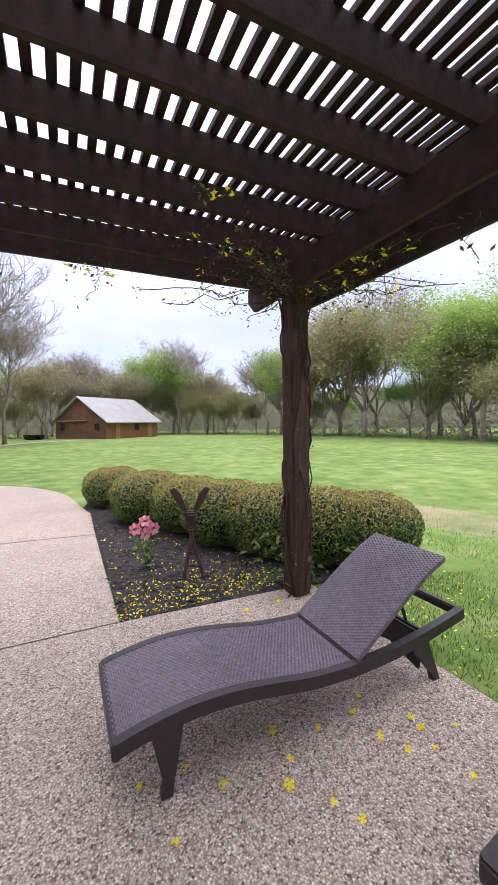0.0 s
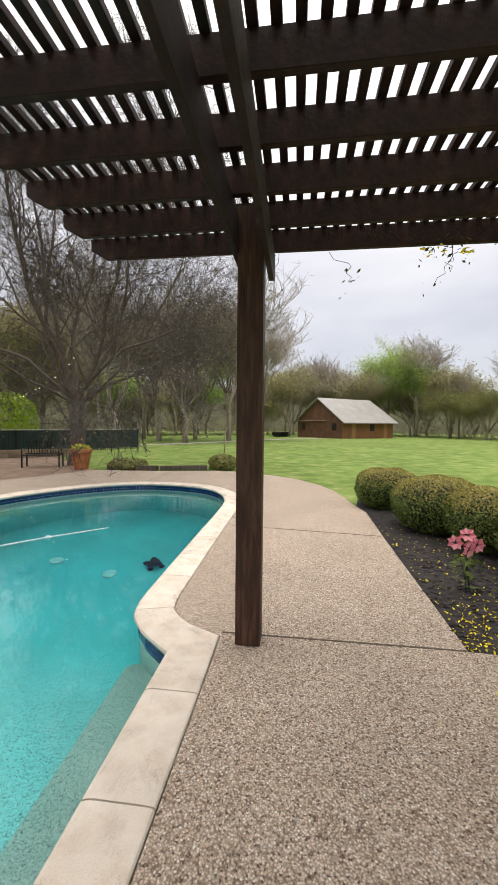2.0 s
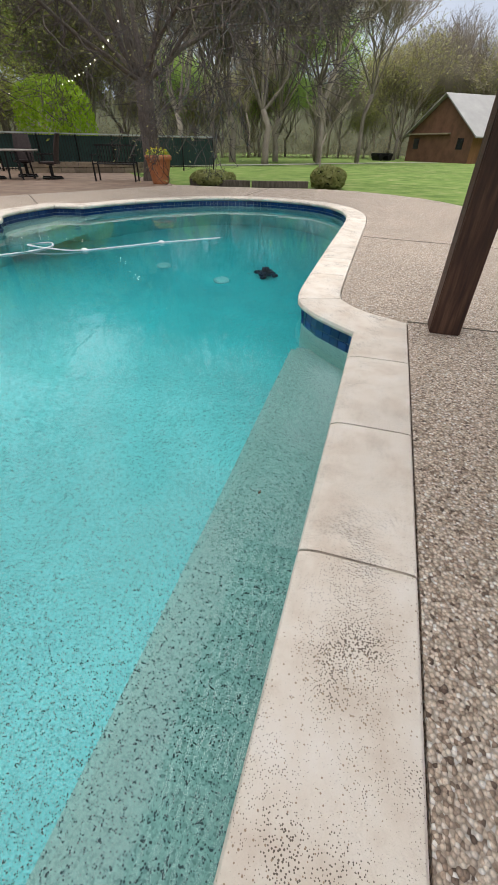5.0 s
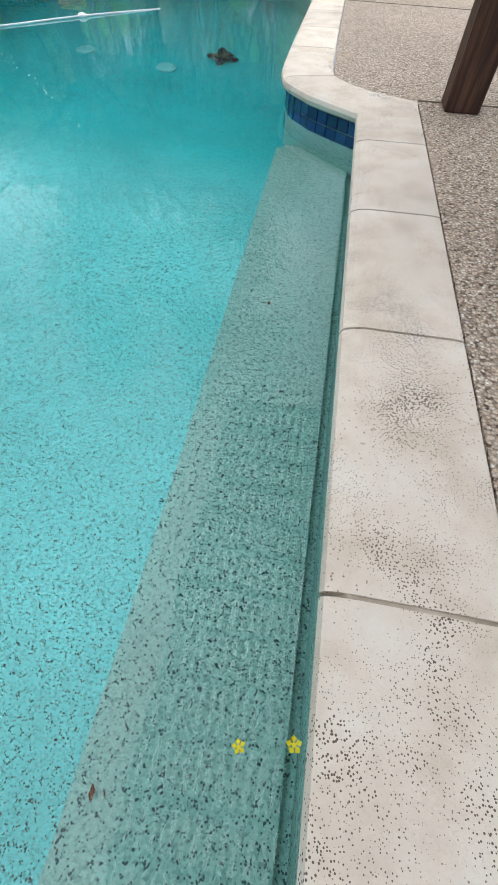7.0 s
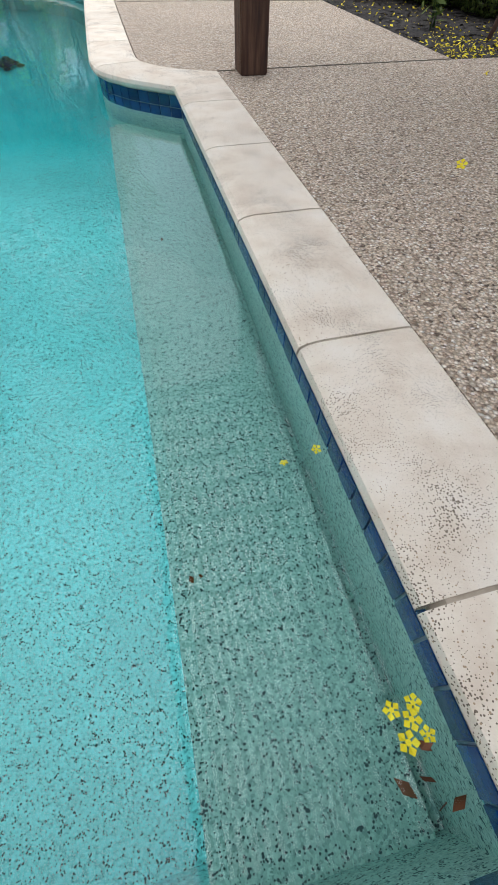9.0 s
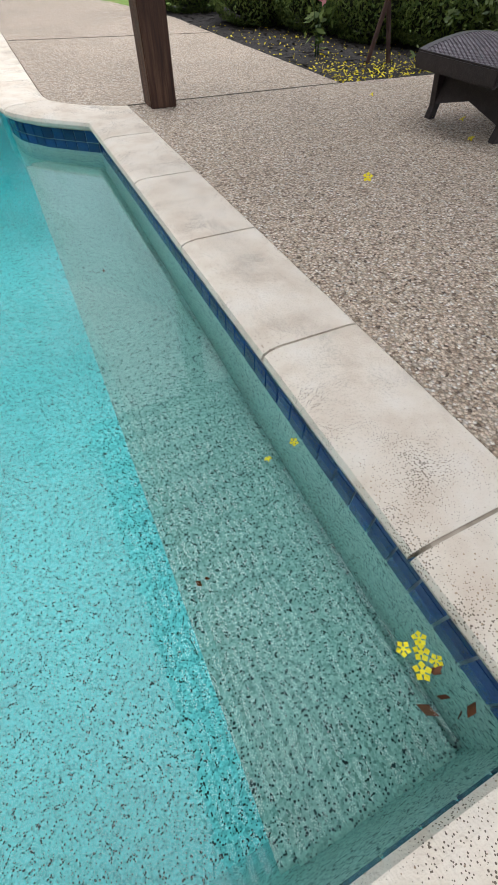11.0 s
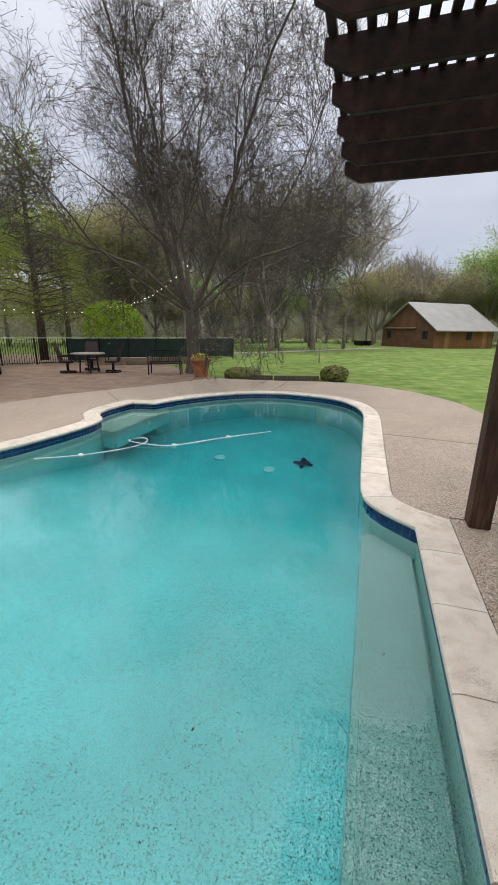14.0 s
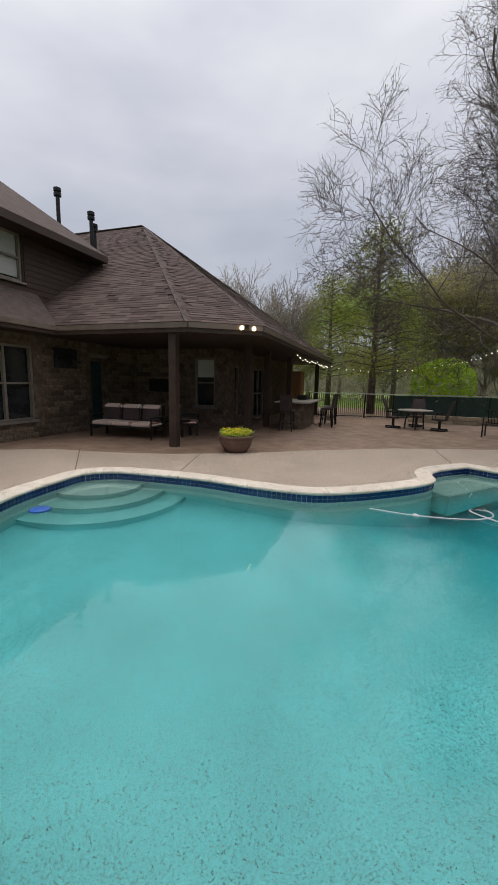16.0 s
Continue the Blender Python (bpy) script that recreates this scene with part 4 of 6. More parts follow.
        part("leg_panel", bm, M_WICKER_EDGE, t)
    return t


M_STEEL = mat("dark painted steel", [(0.015, 0.015, 0.016), (0.035, 0.034, 0.035)], 20, 0.4, 0.1, metal=0.6)
lou = lounger(pose(0.235, 1.325, -0.010) @ Matrix.Diagonal((1.03, 1.02, 1, 1)), "dark brown woven wicker sun lounger with raised back")
lou2 = copy_thing(lou, pose(1.12, -0.13, -0.010, 0, 0, 0))


# ---- barn across the lawn ----
M_BARN = mat("rust-brown metal siding", [(0.10, 0.045, 0.028), (0.15, 0.07, 0.042), (0.19, 0.09, 0.055)], 1.2, 0.6, 0.0, patch=0.4)
M_CEDAR = mat("orange cedar boards", [(0.20, 0.085, 0.035), (0.30, 0.14, 0.06)], 1.5, 0.7, 0.0, stretch=(3, 3, 0.5))
M_TIN = mat("pale metal roof", [(0.27, 0.26, 0.245), (0.36, 0.345, 0.325)], 0.8, 0.45, 0.0, patch=0.2)
M_DARKGLASS = mat("dark window glass", [(0.010, 0.012, 0.014), (0.03, 0.033, 0.036)], 1.5, 0.08, 0.0, spec=0.6)
M_TRIM = mat("tan trim", [(0.28, 0.22, 0.16), (0.38, 0.31, 0.23)], 4, 0.7, 0.0)
BX, BY = 5.1, 52.0
barn = thing("barn", pose(BX, BY, ground_z(BX, BY), 0, 0, 38.0), "rust-brown barn with a pale metal roof across the lawn", "barn")
BL, BW, BH, BP = 9.9, 9.4, 2.45, 5.5          # along the eave, across the gable, eave and ridge heights
bm = bmesh.new()
f = bm.faces.new([bm.verts.new((0, y, z)) for y, z in ((0, -0.3), (BW, -0.3), (BW, BH), (BW / 2, BP - 0.12), (0, BH))])
r = bmesh.ops.extrude_face_region(bm, geom=[f])
bmesh.ops.translate(bm, vec=(BL, 0, 0), verts=[v for v in r["geom"] if isinstance(v, bmesh.types.BMVert)])
bmesh.ops.recalc_face_normals(bm, faces=bm.faces[:])
part("wall", bm, M_BARN, barn)
part("cladding", boxes(((BL / 2, -0.03, BH / 2 - 0.1), (BL, 0.06, BH + 0.1))), M_CEDAR, barn, "orange cedar boards")
for s in (0, 1):
    bm = bmesh.new()
    y0, y1 = (-0.7, BW / 2) if s == 0 else (BW + 0.4, BW / 2)
    k = (BP - BH) / (BW / 2)
    z0 = BP - k * abs(y1 - y0)
    q = [(-0.4, y0, z0), (BL + 0.4, y0, z0), (BL + 0.4, y1, BP), (-0.4, y1, BP)]
    f = bm.faces.new([bm.verts.new(p) for p in q])
    r = bmesh.ops.extrude_face_region(bm, geom=[f])
    bmesh.ops.translate(bm, vec=(0, 0, 0.12), verts=[v for v in r["geom"] if isinstance(v, bmesh.types.BMVert)])
    bmesh.ops.recalc_face_normals(bm, faces=bm.faces[:])
    part("roof", bm, M_TIN, barn, "pale metal roof slope")
for x in (2.0, 8.3):
    part("door", boxes(((x, -0.08, 1.0), (0.75, 0.06, 2.0))), mat("worn door", [(0.36, 0.17, 0.07), (0.45, 0.24, 0.11)], 2, 0.7, 0), barn, "lighter orange door")
part("window", boxes(((5.6, -0.08, 1.45), (0.8, 0.06, 0.9))), M_DARKGLASS, barn)
for y in (1.5, BW - 1.4):
    part("window", boxes(((-0.03, y, 1.55), (0.06, 0.8, 0.9))), M_DARKGLASS, barn)
part("ledge", boxes(((-0.15, BW * 0.66, BH - 0.05), (0.3, BW * 0.66, 0.12))), M_TRIM, barn, "tan ledge board")
mower = thing("utility_trailer", pose(-3.3, 58.3, ground_z(-3, 58), 0, 0, 38), "dark utility trailer parked beside the barn", "trailer")
part("bed", boxes(((0, 0, 0.55), (2.2, 1.3, 0.28)), bevel=0.04), M_STEEL, mower)
for x in (-0.6, 0.6):
    bm = bmesh.new()
    bmesh.ops.create_cone(bm, cap_ends=True, segments=16, radius1=0.3, radius2=0.3, depth=1.5, matrix=pose(x, 0, 0.3, 90))
    part("wheel", bm, M_STEEL, mower)
M_PATH = mat("pale gravel track", [(0.30, 0.29, 0.23), (0.42, 0.40, 0.33)], 3, 0.9, 0.2)
bm = bmesh.new()
line = curve_through([(-21, 24.2, 0), (-15, 26, 0), (-10.5, 30.5, 0), (-6.5, 38, 0), (-1.5, 47, 0), (2.5, 51, 0)], 1.0)
prev = None
for i, p in enumerate(line):
    d = (line[min(i + 1, len(line) - 1)] - line[max(i - 1, 0)]).normalized()
    n = Vector((d.y, -d.x, 0)) * 0.8
    pair = [bm.verts.new((q.x, q.y, ground_z(q.x, q.y) + 0.03)) for q in (p - n, p + n)]
    if prev:
        bm.faces.new((prev[0], prev[1], pair[1], pair[0]))
    prev = pair
tagged(link("path", bm, M_PATH), "pale gravel track across the lawn", "path", kind="structure")

# ---- house ----
M_STONE = mat("brown stone veneer", [(0.055, 0.038, 0.028), (0.12, 0.085, 0.06), (0.20, 0.15, 0.11)], 6, 0.9, 0.6, 20, patch=0.5)
M_SIDING = mat("dark brown siding", [(0.030, 0.016, 0.011), (0.060, 0.032, 0.022)], 5, 0.6, 0.3, 20, stretch=(1, 1, 6))
M_SOFFIT = mat("dark soffit", [(0.035, 0.02, 0.014), (0.06, 0.036, 0.025)], 4, 0.7, 0.2)
M_GUTTER = mat("tan gutter", [(0.14, 0.105, 0.085), (0.20, 0.155, 0.125)], 3, 0.5, 0.0)
M_SHINGLE = mat("brown asphalt shingle", [(0.050, 0.035, 0.031), (0.080, 0.057, 0.050), (0.115, 0.084, 0.074)], 5, 0.9, 0.5, 90, patch=0.4, vary=0.12)
M_BLIND = mat("white blind", [(0.42, 0.42, 0.40), (0.58, 0.58, 0.55)], 3, 0.7, 0.0, stretch=(0.3, 0.3, 22))
M_FRAME = mat("beige window frame", [(0.16, 0.14, 0.115), (0.22, 0.19, 0.16)], 5, 0.6, 0.0)
HM = pose(-10.27, 3.42, -0.014, 0, 0, 132.2)      # x runs along the far eave, y along the near eave
house = thing("house", HM, "brown stone house with a shingled hip roof and covered porch", "house")
EZ, AP, AZ = 2.95, 7.58, 8.3
SL = (AZ - EZ) / AP


def wall(x0, y0, x1, y1, z0, z1, material, name="wall", label=""):
    return part(name, boxes((((x0 + x1) / 2, (y0 + y1) / 2, (z0 + z1) / 2), (abs(x1 - x0), abs(y1 - y0), z1 - z0))), material, house, label)


def wall_with_holes(axis, at, lo, hi, z0, z1, holes, material):
    """A wall 0.25 thick on the line axis = at, with openings (from, to, sill, head) through it."""
    bits, s = [], lo
    for a, b, sill, head in sorted(holes):
        bits += [(s, a, z0, z1), (a, b, z0, sill), (a, b, head, z1)]
        s = b
    bits.append((s, hi, z0, z1))
    bm = bmesh.new()
    for a, b, c, d in bits:
        if b - a > 0.01 and d - c > 0.01:
            ctr, size = ((at + 0.125, (a + b) / 2), (0.25, b - a)) if axis == "x" else (((a + b) / 2, at + 0.125), (b - a, 0.25))
            box(bm, (*ctr, (c + d) / 2), (*size, d - c))
    bmesh.ops.remove_doubles(bm, verts=bm.verts[:], dist=0.0005)
    return part("wall", bm, material, house)


def window(axis, at, a, b, z0, z1, blind=0.3, bars=1):
    def put(u, z, su, sz, depth, off):
        return ((at + off, u, z), (depth, su, sz)) if axis == "x" else ((u, at + off, z), (su, depth, sz))
    c, w, h, zc = (a + b) / 2, b - a, z1 - z0, (z0 + z1) / 2
    wn_ = part("window", boxes(put(c, zc, w, h, 0.02, 0.16)), M_DARKGLASS, house)
    fr = [put(c, z0 + 0.03, w, 0.06, 0.1, 0.08), put(c, z1 - 0.03, w, 0.06, 0.1, 0.08), put(a + 0.03, zc, 0.06, h, 0.1, 0.08), put(b - 0.03, zc, 0.06, h, 0.1, 0.08), put(c, zc, w, 0.05, 0.08, 0.09)]
    if bars > 1:
        fr.append(put(c, zc, 0.07, h, 0.08, 0.09))
    part("frame", boxes(*fr), M_FRAME, wn_)
    if blind:
        part("blind", boxes(put(c, z1 - h * blind / 2 - 0.06, w - 0.12, h * blind, 0.015, 0.14)), M_BLIND, wn_, "white slatted blind")
    part("sill", boxes(put(c, z0 - 0.03, w + 0.1, 0.06, 0.12, -0.02)), M_FRAME, wn_)


WALLTOP = 2.75
wall_with_holes("y", 6.05, -9, 4.65, 0, WALLTOP, [(-1.75, -0.12, 0.5, 2.45), (2.08, 2.72, 0.02, 2.2)], M_STONE)
window("y", 6.05, -1.75, -0.12, 0.5, 2.45, 0.0, 2)
wall_with_holes("x", 4.4, 2.3, 6.05, 0, WALLTOP, [(2.72, 3.5, 0.72, 2.42)], M_STONE)
window("x", 4.4, 2.72, 3.5, 0.72, 2.42, 0.35)
wall_with_holes("y", 2.3, 4.65, 15, 0, WALLTOP, [(5.3, 5.75, 0.4, 2.2), (7.6, 9.1, 0.1, 2.2)], M_STONE)
window("y", 2.3, 5.3, 5.75, 0.4, 2.2, 0.0)
window("y", 2.3, 7.6, 9.1, 0.1, 2.2, 0.0, 2)
door = part("door", boxes(((2.4, 6.2, 1.1), (0.62, 0.05, 2.16))), mat("dark teal door", [(0.01, 0.03, 0.035), (0.02, 0.05, 0.055)], 3, 0.4, 0), house, "dark teal panelled door")
part("door_handle", boxes(((2.16, 6.15, 1.02), (0.03, 0.06, 0.10))), M_STEEL, door)
part("lintel", boxes(((2.4, 6.03, 2.36), (0.9, 0.06, 0.12))), M_FRAME, house)
wall(15.0, 2.3, 15.25, 14, 0, WALLTOP, M_STONE)
wall(4.65, 14, 15.25, 14.25, 0, WALLTOP, M_STONE)
wall(-9, 13.75, 4.65, 14.0, 0, WALLTOP, M_STONE)
wall(-9.25, 6.05, -9, 14, 0, WALLTOP, M_STONE)
# stone blocks standing proud of the porch walls
rs = random.Random(3)
blocks = []
for z in [0.16 * k for k in range(16)]:
    u = -2.0 + rs.uniform(0, 0.3)
    while u < 4.2:
        w = rs.uniform(0.2, 0.5)
        clear = not (-1.9 < u + w and u < 0.0 and 0.3 < z < 2.5) and not (1.9 < u + w and u < 2.9)
        if clear and u + w < 4.35:
            blocks.append(((u + w / 2, 6.045, z + 0.08), (w - 0.015, 0.03, 0.145)))
        u += w
    u = 2.32 + rs.uniform(0, 0.2)
    while u < 5.6:
        w = rs.uniform(0.2, 0.45)
        if not (2.55 < u + w and u < 3.65 and 0.5 < z < 2.5) and u + w < 5.95:
            blocks.append(((4.395, u + w / 2, z + 0.08), (0.03, w - 0.015, 0.145)))
        u += w
M_BLOCK = mat("stone blocks", [(0.065, 0.045, 0.032), (0.13, 0.092, 0.066), (0.21, 0.16, 0.115)], 3, 0.9, 0.5, 25, vary=0.45)
unit = bpy.data.meshes.new("stone")
bm = boxes(((0, 0, 0), (1, 1, 1)))
bm.to_mesh(unit)
bm.free()
unit.materials.append(M_BLOCK)
for c, s in blocks[:290]:
    o = new("stone", unit)
    o.parent = house
    o.matrix_basis = pose(*c) @ Matrix.Diagonal((*s, 1))
# porch posts, soffit, gutter
for x, y in ((0.16, 1.95), (3.4, 1.15), (5.6, 1.15), (8.6, 1.0), (12.6, 0.4)):
    part("porch_post", boxes(((x, y, WALLTOP / 2), (0.20, 0.20, WALLTOP)), bevel=0.01), M_SOFFIT, house, "dark square porch post")
part("pilaster", boxes(((6.6, 2.2, WALLTOP / 2), (0.4, 0.2, WALLTOP))), M_STONE, house)
part("cabinet", boxes(((11.2, 1.2, 1.1), (0.9, 0.6, 2.2)), bevel=0.01), M_CEDAR, house, "tall wooden cabinet on the porch")
EAVE = [(0.0, 1.48), (1.0, 0.0), (15.4, 0.0), (15.4, 15.0), (-9.3, 15.0), (-9.3, 5.3), (0.0, 5.3)]
part("soffit", prism(EAVE, WALLTOP, WALLTOP + 0.06), M_SOFFIT, house)
ring = EAVE + EAVE[:1]
for (xa, ya), (xb, yb) in zip(ring, ring[1:]):
    gut = bmesh.new()
    bar(gut, (xa, ya, EZ - 0.05), (xb, yb, EZ - 0.05), 0.11, 0.12)
    part("gutter", gut, M_GUTTER, house, "tan metal gutter along the eave")
    gut = bmesh.new()
    bar(gut, (xa, ya, EZ - 0.161), (xb, yb, EZ - 0.161), 0.05, 0.10)
    part("fascia", gut, M_SOFFIT, house)


def slope(name, pts, thick=0.05):
    bm = bmesh.new()
    f = bm.faces.new([bm.verts.new(p) for p in pts])
    f.normal_update()
    if f.normal.z < 0:
        f.normal_flip()
    r = bmesh.ops.extrude_face_region(bm, geom=[f])
    for v in r["geom"]:
        if isinstance(v, bmesh.types.BMVert):
            v.co.z -= thick
    bmesh.ops.recalc_face_normals(bm, faces=bm.faces[:])
    return part(name, bm, M_SHINGLE, house)


apex, ridge_end = (AP, AP, AZ), (AP, 18.0, AZ)
near = slope("roof", [(-0.05, 1.45, EZ), apex, ridge_end, (-0.05, 18.0, EZ)])
chamf = slope("roof", [(-0.04, 1.46, EZ), (0.98, -0.05, EZ), apex])
far = slope("roof", [(1.0, -0.05, EZ), (15.4, -0.05, EZ), (15.4, 0.0, EZ), apex])
slope("roof", [(15.4, 0, EZ), (15.4, 18.0, EZ), ridge_end, apex])
# courses of shingles on the slopes that face the pool
rs = random.Random(9)


def shingles(base, du, up, nrm, width_at, rows, expo, u0):
    """Rows of single shingles; every shingle shares one small mesh."""
    for k in range(rows):
        lo, hi = width_at(k * expo)
        u = lo + rs.uniform(0, 0.3)
        while u < hi - 0.1:
            w = min(rs.uniform(0.28, 0.5), hi - u)
            yield base + du * (u + w / 2) + up * (k * expo + expo * 0.55) + nrm * (0.014 + rs.uniform(0, 0.006)), w
            u += w


def shingle_mesh(base, du, up, width_at, rows, expo, name):
    nrm = du.cross(up).normalized()
    if nrm.z < 0:
        nrm = -nrm
    vs, fs = [], []
    for c, w in shingles(base, du, up, nrm, width_at, rows, expo, 0):
        a, b, t = du * (w / 2 - 0.004), up * (expo * 0.52), nrm * rs.uniform(0.008, 0.016)
        k = len(vs)
        vs += [c - a - b, c + a - b, c + a + b, c - a + b, c - a - b + t, c + a - b + t, c + a + b + nrm * 0.004, c - a + b + nrm * 0.004]
        fs += [(k + 4, k + 5, k + 6, k + 7), (k, k + 1, k + 5, k + 4), (k + 1, k + 2, k + 6, k + 5), (k + 3, k, k + 4, k + 7)]
    return tagged(raw(name, vs, fs, M_SHINGLES, house), kind="stuff")


M_SHINGLES = leafy("weathered shingles", (0.058, 0.040, 0.036), (0.125, 0.090, 0.080), rough=0.95, through=0)
upv = Vector((AP, 0, AZ - EZ)).normalized()
run_ = math.hypot(AP, AZ - EZ)
shingle_mesh(Vector((-0.05, 0, EZ)), Vector((0, 1, 0)), upv, lambda s: (1.45 + (AP - 1.45) * s / run_, 6.6 + s * 0.2 if s < 3.4 else 14.0), int(run_ / 0.145), 0.145, "shingles")
upv2 = Vector((0, AP, AZ - EZ)).normalized()
shingle_mesh(Vector((0, -0.05, EZ)), Vector((1, 0, 0)), upv2, lambda s: (1.0 + (AP - 1.0) * s / run_, 15.3 - 7.7 * s / run_), int(run_ / 0.145), 0.145, "shingles")
e1, e2 = Vector((-0.04, 1.46, EZ)), Vector((0.98, -0.05, EZ))
mid_, ap_ = (e1 + e2) / 2, Vector(apex)
du_, upc = (e2 - e1).normalized(), (ap_ - (e1 + e2) / 2).normalized()
half_, runc = (e2 - e1).length / 2, (ap_ - mid_).length
shingle_mesh(mid_, du_, upc, lambda s: (-half_ * (1 - s / runc), half_ * (1 - s / runc)), int(runc / 0.145), 0.145, "shingles")
capb = bmesh.new()
for e in (e1, e2):
    bar(capb, e + Vector((0, 0, 0.01)), ap_ + Vector((0, 0, 0.01)), 0.16, 0.022)
bar(capb, ap_ + Vector((0, 0, 0.03)), Vector(ridge_end) + Vector((0, 0, 0.03)), 0.26, 0.03)
part("ridge_cap", capb, M_SHINGLE, house)
# upper storey and its skirt roof
slope("roof", [(-9.3, 5.25, EZ), (0.0, 5.25, EZ), (0.9, 6.85, EZ + 1.1), (-9.3, 6.85, EZ + 1.1)])
UW, UE = 6.8, 5.72
wall_with_holes("y", UW, -9, 3.6, 2.9, UE, [(-1.3, 0.42, 4.22, 5.5)], M_SIDING)
window("y", UW, -1.3, 0.42, 4.22, 5.5, 0.85, 2)
sb = bmesh.new()
for k in range(17):
    z = 3.0 + 0.16 * k
    for a, b in (((-9, 3.6),) if z < 4.1 or z > 5.5 else ((-9, -1.36), (0.48, 3.6))):
        box(sb, ((a + b) / 2, UW - 0.012, z + 0.08), (b - a, 0.03, 0.15), rx=-4)
part("siding", sb, M_SIDING, house, "dark brown lap siding")
slope("roof", [(-9.3, 6.25, UE), (3.3, 6.25, UE), (2.2, 9.7, 8.13), (-9.3, 9.7, 8.13)], 0.12)
slope("roof", [(3.3, 6.25, UE), (6.0, 9.7, 5.9), (2.2, 9.7, 8.13)], 0.12)
slope("roof", [(-9.3, 9.7, 8.13), (2.2, 9.7, 8.13), (3.6, 14.2, 5.4), (-9.3, 14.2, 5.4)], 0.12)
part("fascia", boxes(((-3.0, 6.22, UE - 0.14), (12.6, 0.05, 0.2))), M_SIDING, house)
part("upper_soffit", boxes(((-3.0, 6.55, UE - 0.22), (12.6, 0.62, 0.04))), M_SOFFIT, house)
wall(3.35, UW, 3.6, 14, 2.9, UE, M_SIDING)
VENTS = ((3.63, 8.5, 6.4, 1.6), (4.44, 7.77, 5.9, 1.55), (4.75, 7.9, 5.9, 1.25))
for x, y, z, h in VENTS:
    bm = lathe([(0.07, 0), (0.07, h), (0.13, h), (0.13, h + 0.1), (0.10, h + 0.12), (0.13, h + 0.16), (0.13, h + 0.26), (0.05, h + 0.3)], 12)
    bmesh.ops.translate(bm, vec=(x, y, z), verts=bm.verts[:])
    part("vent_pipe", bm, M_STEEL, house, "dark metal roof vent pipe")
HI = HM


def on_house(x, y, z=0.0, rz=0.0):
    return HI @ pose(x, y, z, 0, 0, rz)


flood = thing("flood_light", on_house(0.68, 0.26, 2.88), "twin outdoor flood light under the eave", "flood light")
part("mount", boxes(((0.03, 0.02, 0.03), (0.12, 0.12, 0.09)), bevel=0.01), M_STEEL, flood)
M_BULB = glow("lit bulb", (1.0, 0.74, 0.45), 2.6)
M_FAIRY = glow("lit string bulb", (1.0, 0.93, 0.78), 2.2)
for s in (-0.12, 0.12):
    bm = bmesh.new()
    bmesh.ops.create_icosphere(bm, subdivisions=2, radius=0.055, matrix=Matrix.Translation((s * 0.8, -s, 0.0)))
    part("lamp", bm, M_BULB, flood, "glowing round lamp")


def string_lights(pts, n, sag):
    t = thing("string_lights", pose(0, 0, 0), "string of small lit warm-white bulbs", "string lights")
    line = []
    for a, b in zip(pts, pts[1:]):
        for k in range(12):
            f = k / 12
            p = Vector(a).lerp(Vector(b), f)
            p.z -= sag * 4 * f * (1 - f)
            line.append(p)
    line.append(Vector(pts[-1]))
    tubes("wire", [(line, 0.006)], M_STEEL, t, 4)
    me = bpy.data.meshes.new("bulb")
    bm = bmesh.new()
    bmesh.ops.create_icosphere(bm, subdivisions=1, radius=0.024)
    bm.to_mesh(me)
    bm.free()
    me.materials.append(M_FAIRY)
    for k in range(n):
        f = (k + 0.5) / n * (len(line) - 1)
        i = int(f)
        p = line[i].lerp(line[i + 1], f - i)
        o = new("bulb", me)
        o.parent = t
        o.location = p - Vector((0, 0, 0.05 + 0.03 * (k % 3)))
    return t


w0 = [(HM @ Vector((x, -0.1, 2.62))) for x in (4.6, 9.0, 13.0)]
string_lights(w0, 18, 0.08)
string_lights([w0[-1], (-15.6, 18.9, 2.9), (-8.7, 13.4, 4.0)], 34, 0.35)

# ---- patio furniture ----
M_IRON = mat("dark wrought metal", [(0.012, 0.011, 0.011), (0.03, 0.027, 0.025)], 15, 0.45, 0.2, metal=0.5)
M_SLING = mat("dark brown sling", [(0.035, 0.022, 0.020), (0.06, 0.04, 0.036)], 30, 0.7, 0.3, 200)
M_TABLETOP = mat("pale stone table top", [(0.25, 0.22, 0.19), (0.36, 0.32, 0.28)], 8, 0.5, 0.2)
M_WHITE = mat("white plastic", [(0.65, 0.66, 0.66), (0.78, 0.78, 0.78)], 6, 0.5, 0.0)


def stripes(name, a, b, scale):
    m = bpy.data.materials.new(name)
    m.use_nodes = True
    n, l = m.node_tree.nodes, m.node_tree.links
    co, w, r = n.new("ShaderNodeTexCoord"), n.new("ShaderNodeTexWave"), n.new("ShaderNodeValToRGB")
    w.inputs["Scale"].default_value = scale
    w.bands_direction = "Y"
    r.color_ramp.interpolation = "CONSTANT"
    r.color_ramp.elements[0].color = (*a, 1)
    r.color_ramp.elements[1].position, r.color_ramp.elements[1].color = 0.5, (*b, 1)
    l.new(co.outputs["Object"], w.inputs["Vector"])
    l.new(w.outputs["Fac"], r.inputs[0])
    l.new(r.outputs[0], n["Principled BSDF"].inputs["Base Color"])
    n["Principled BSDF"].inputs["Roughness"].default_value = 0.9
    return m


M_STRIPE = stripes("striped cushion cloth", (0.74, 0.70, 0.62), (0.30, 0.11, 0.09), 4.2)


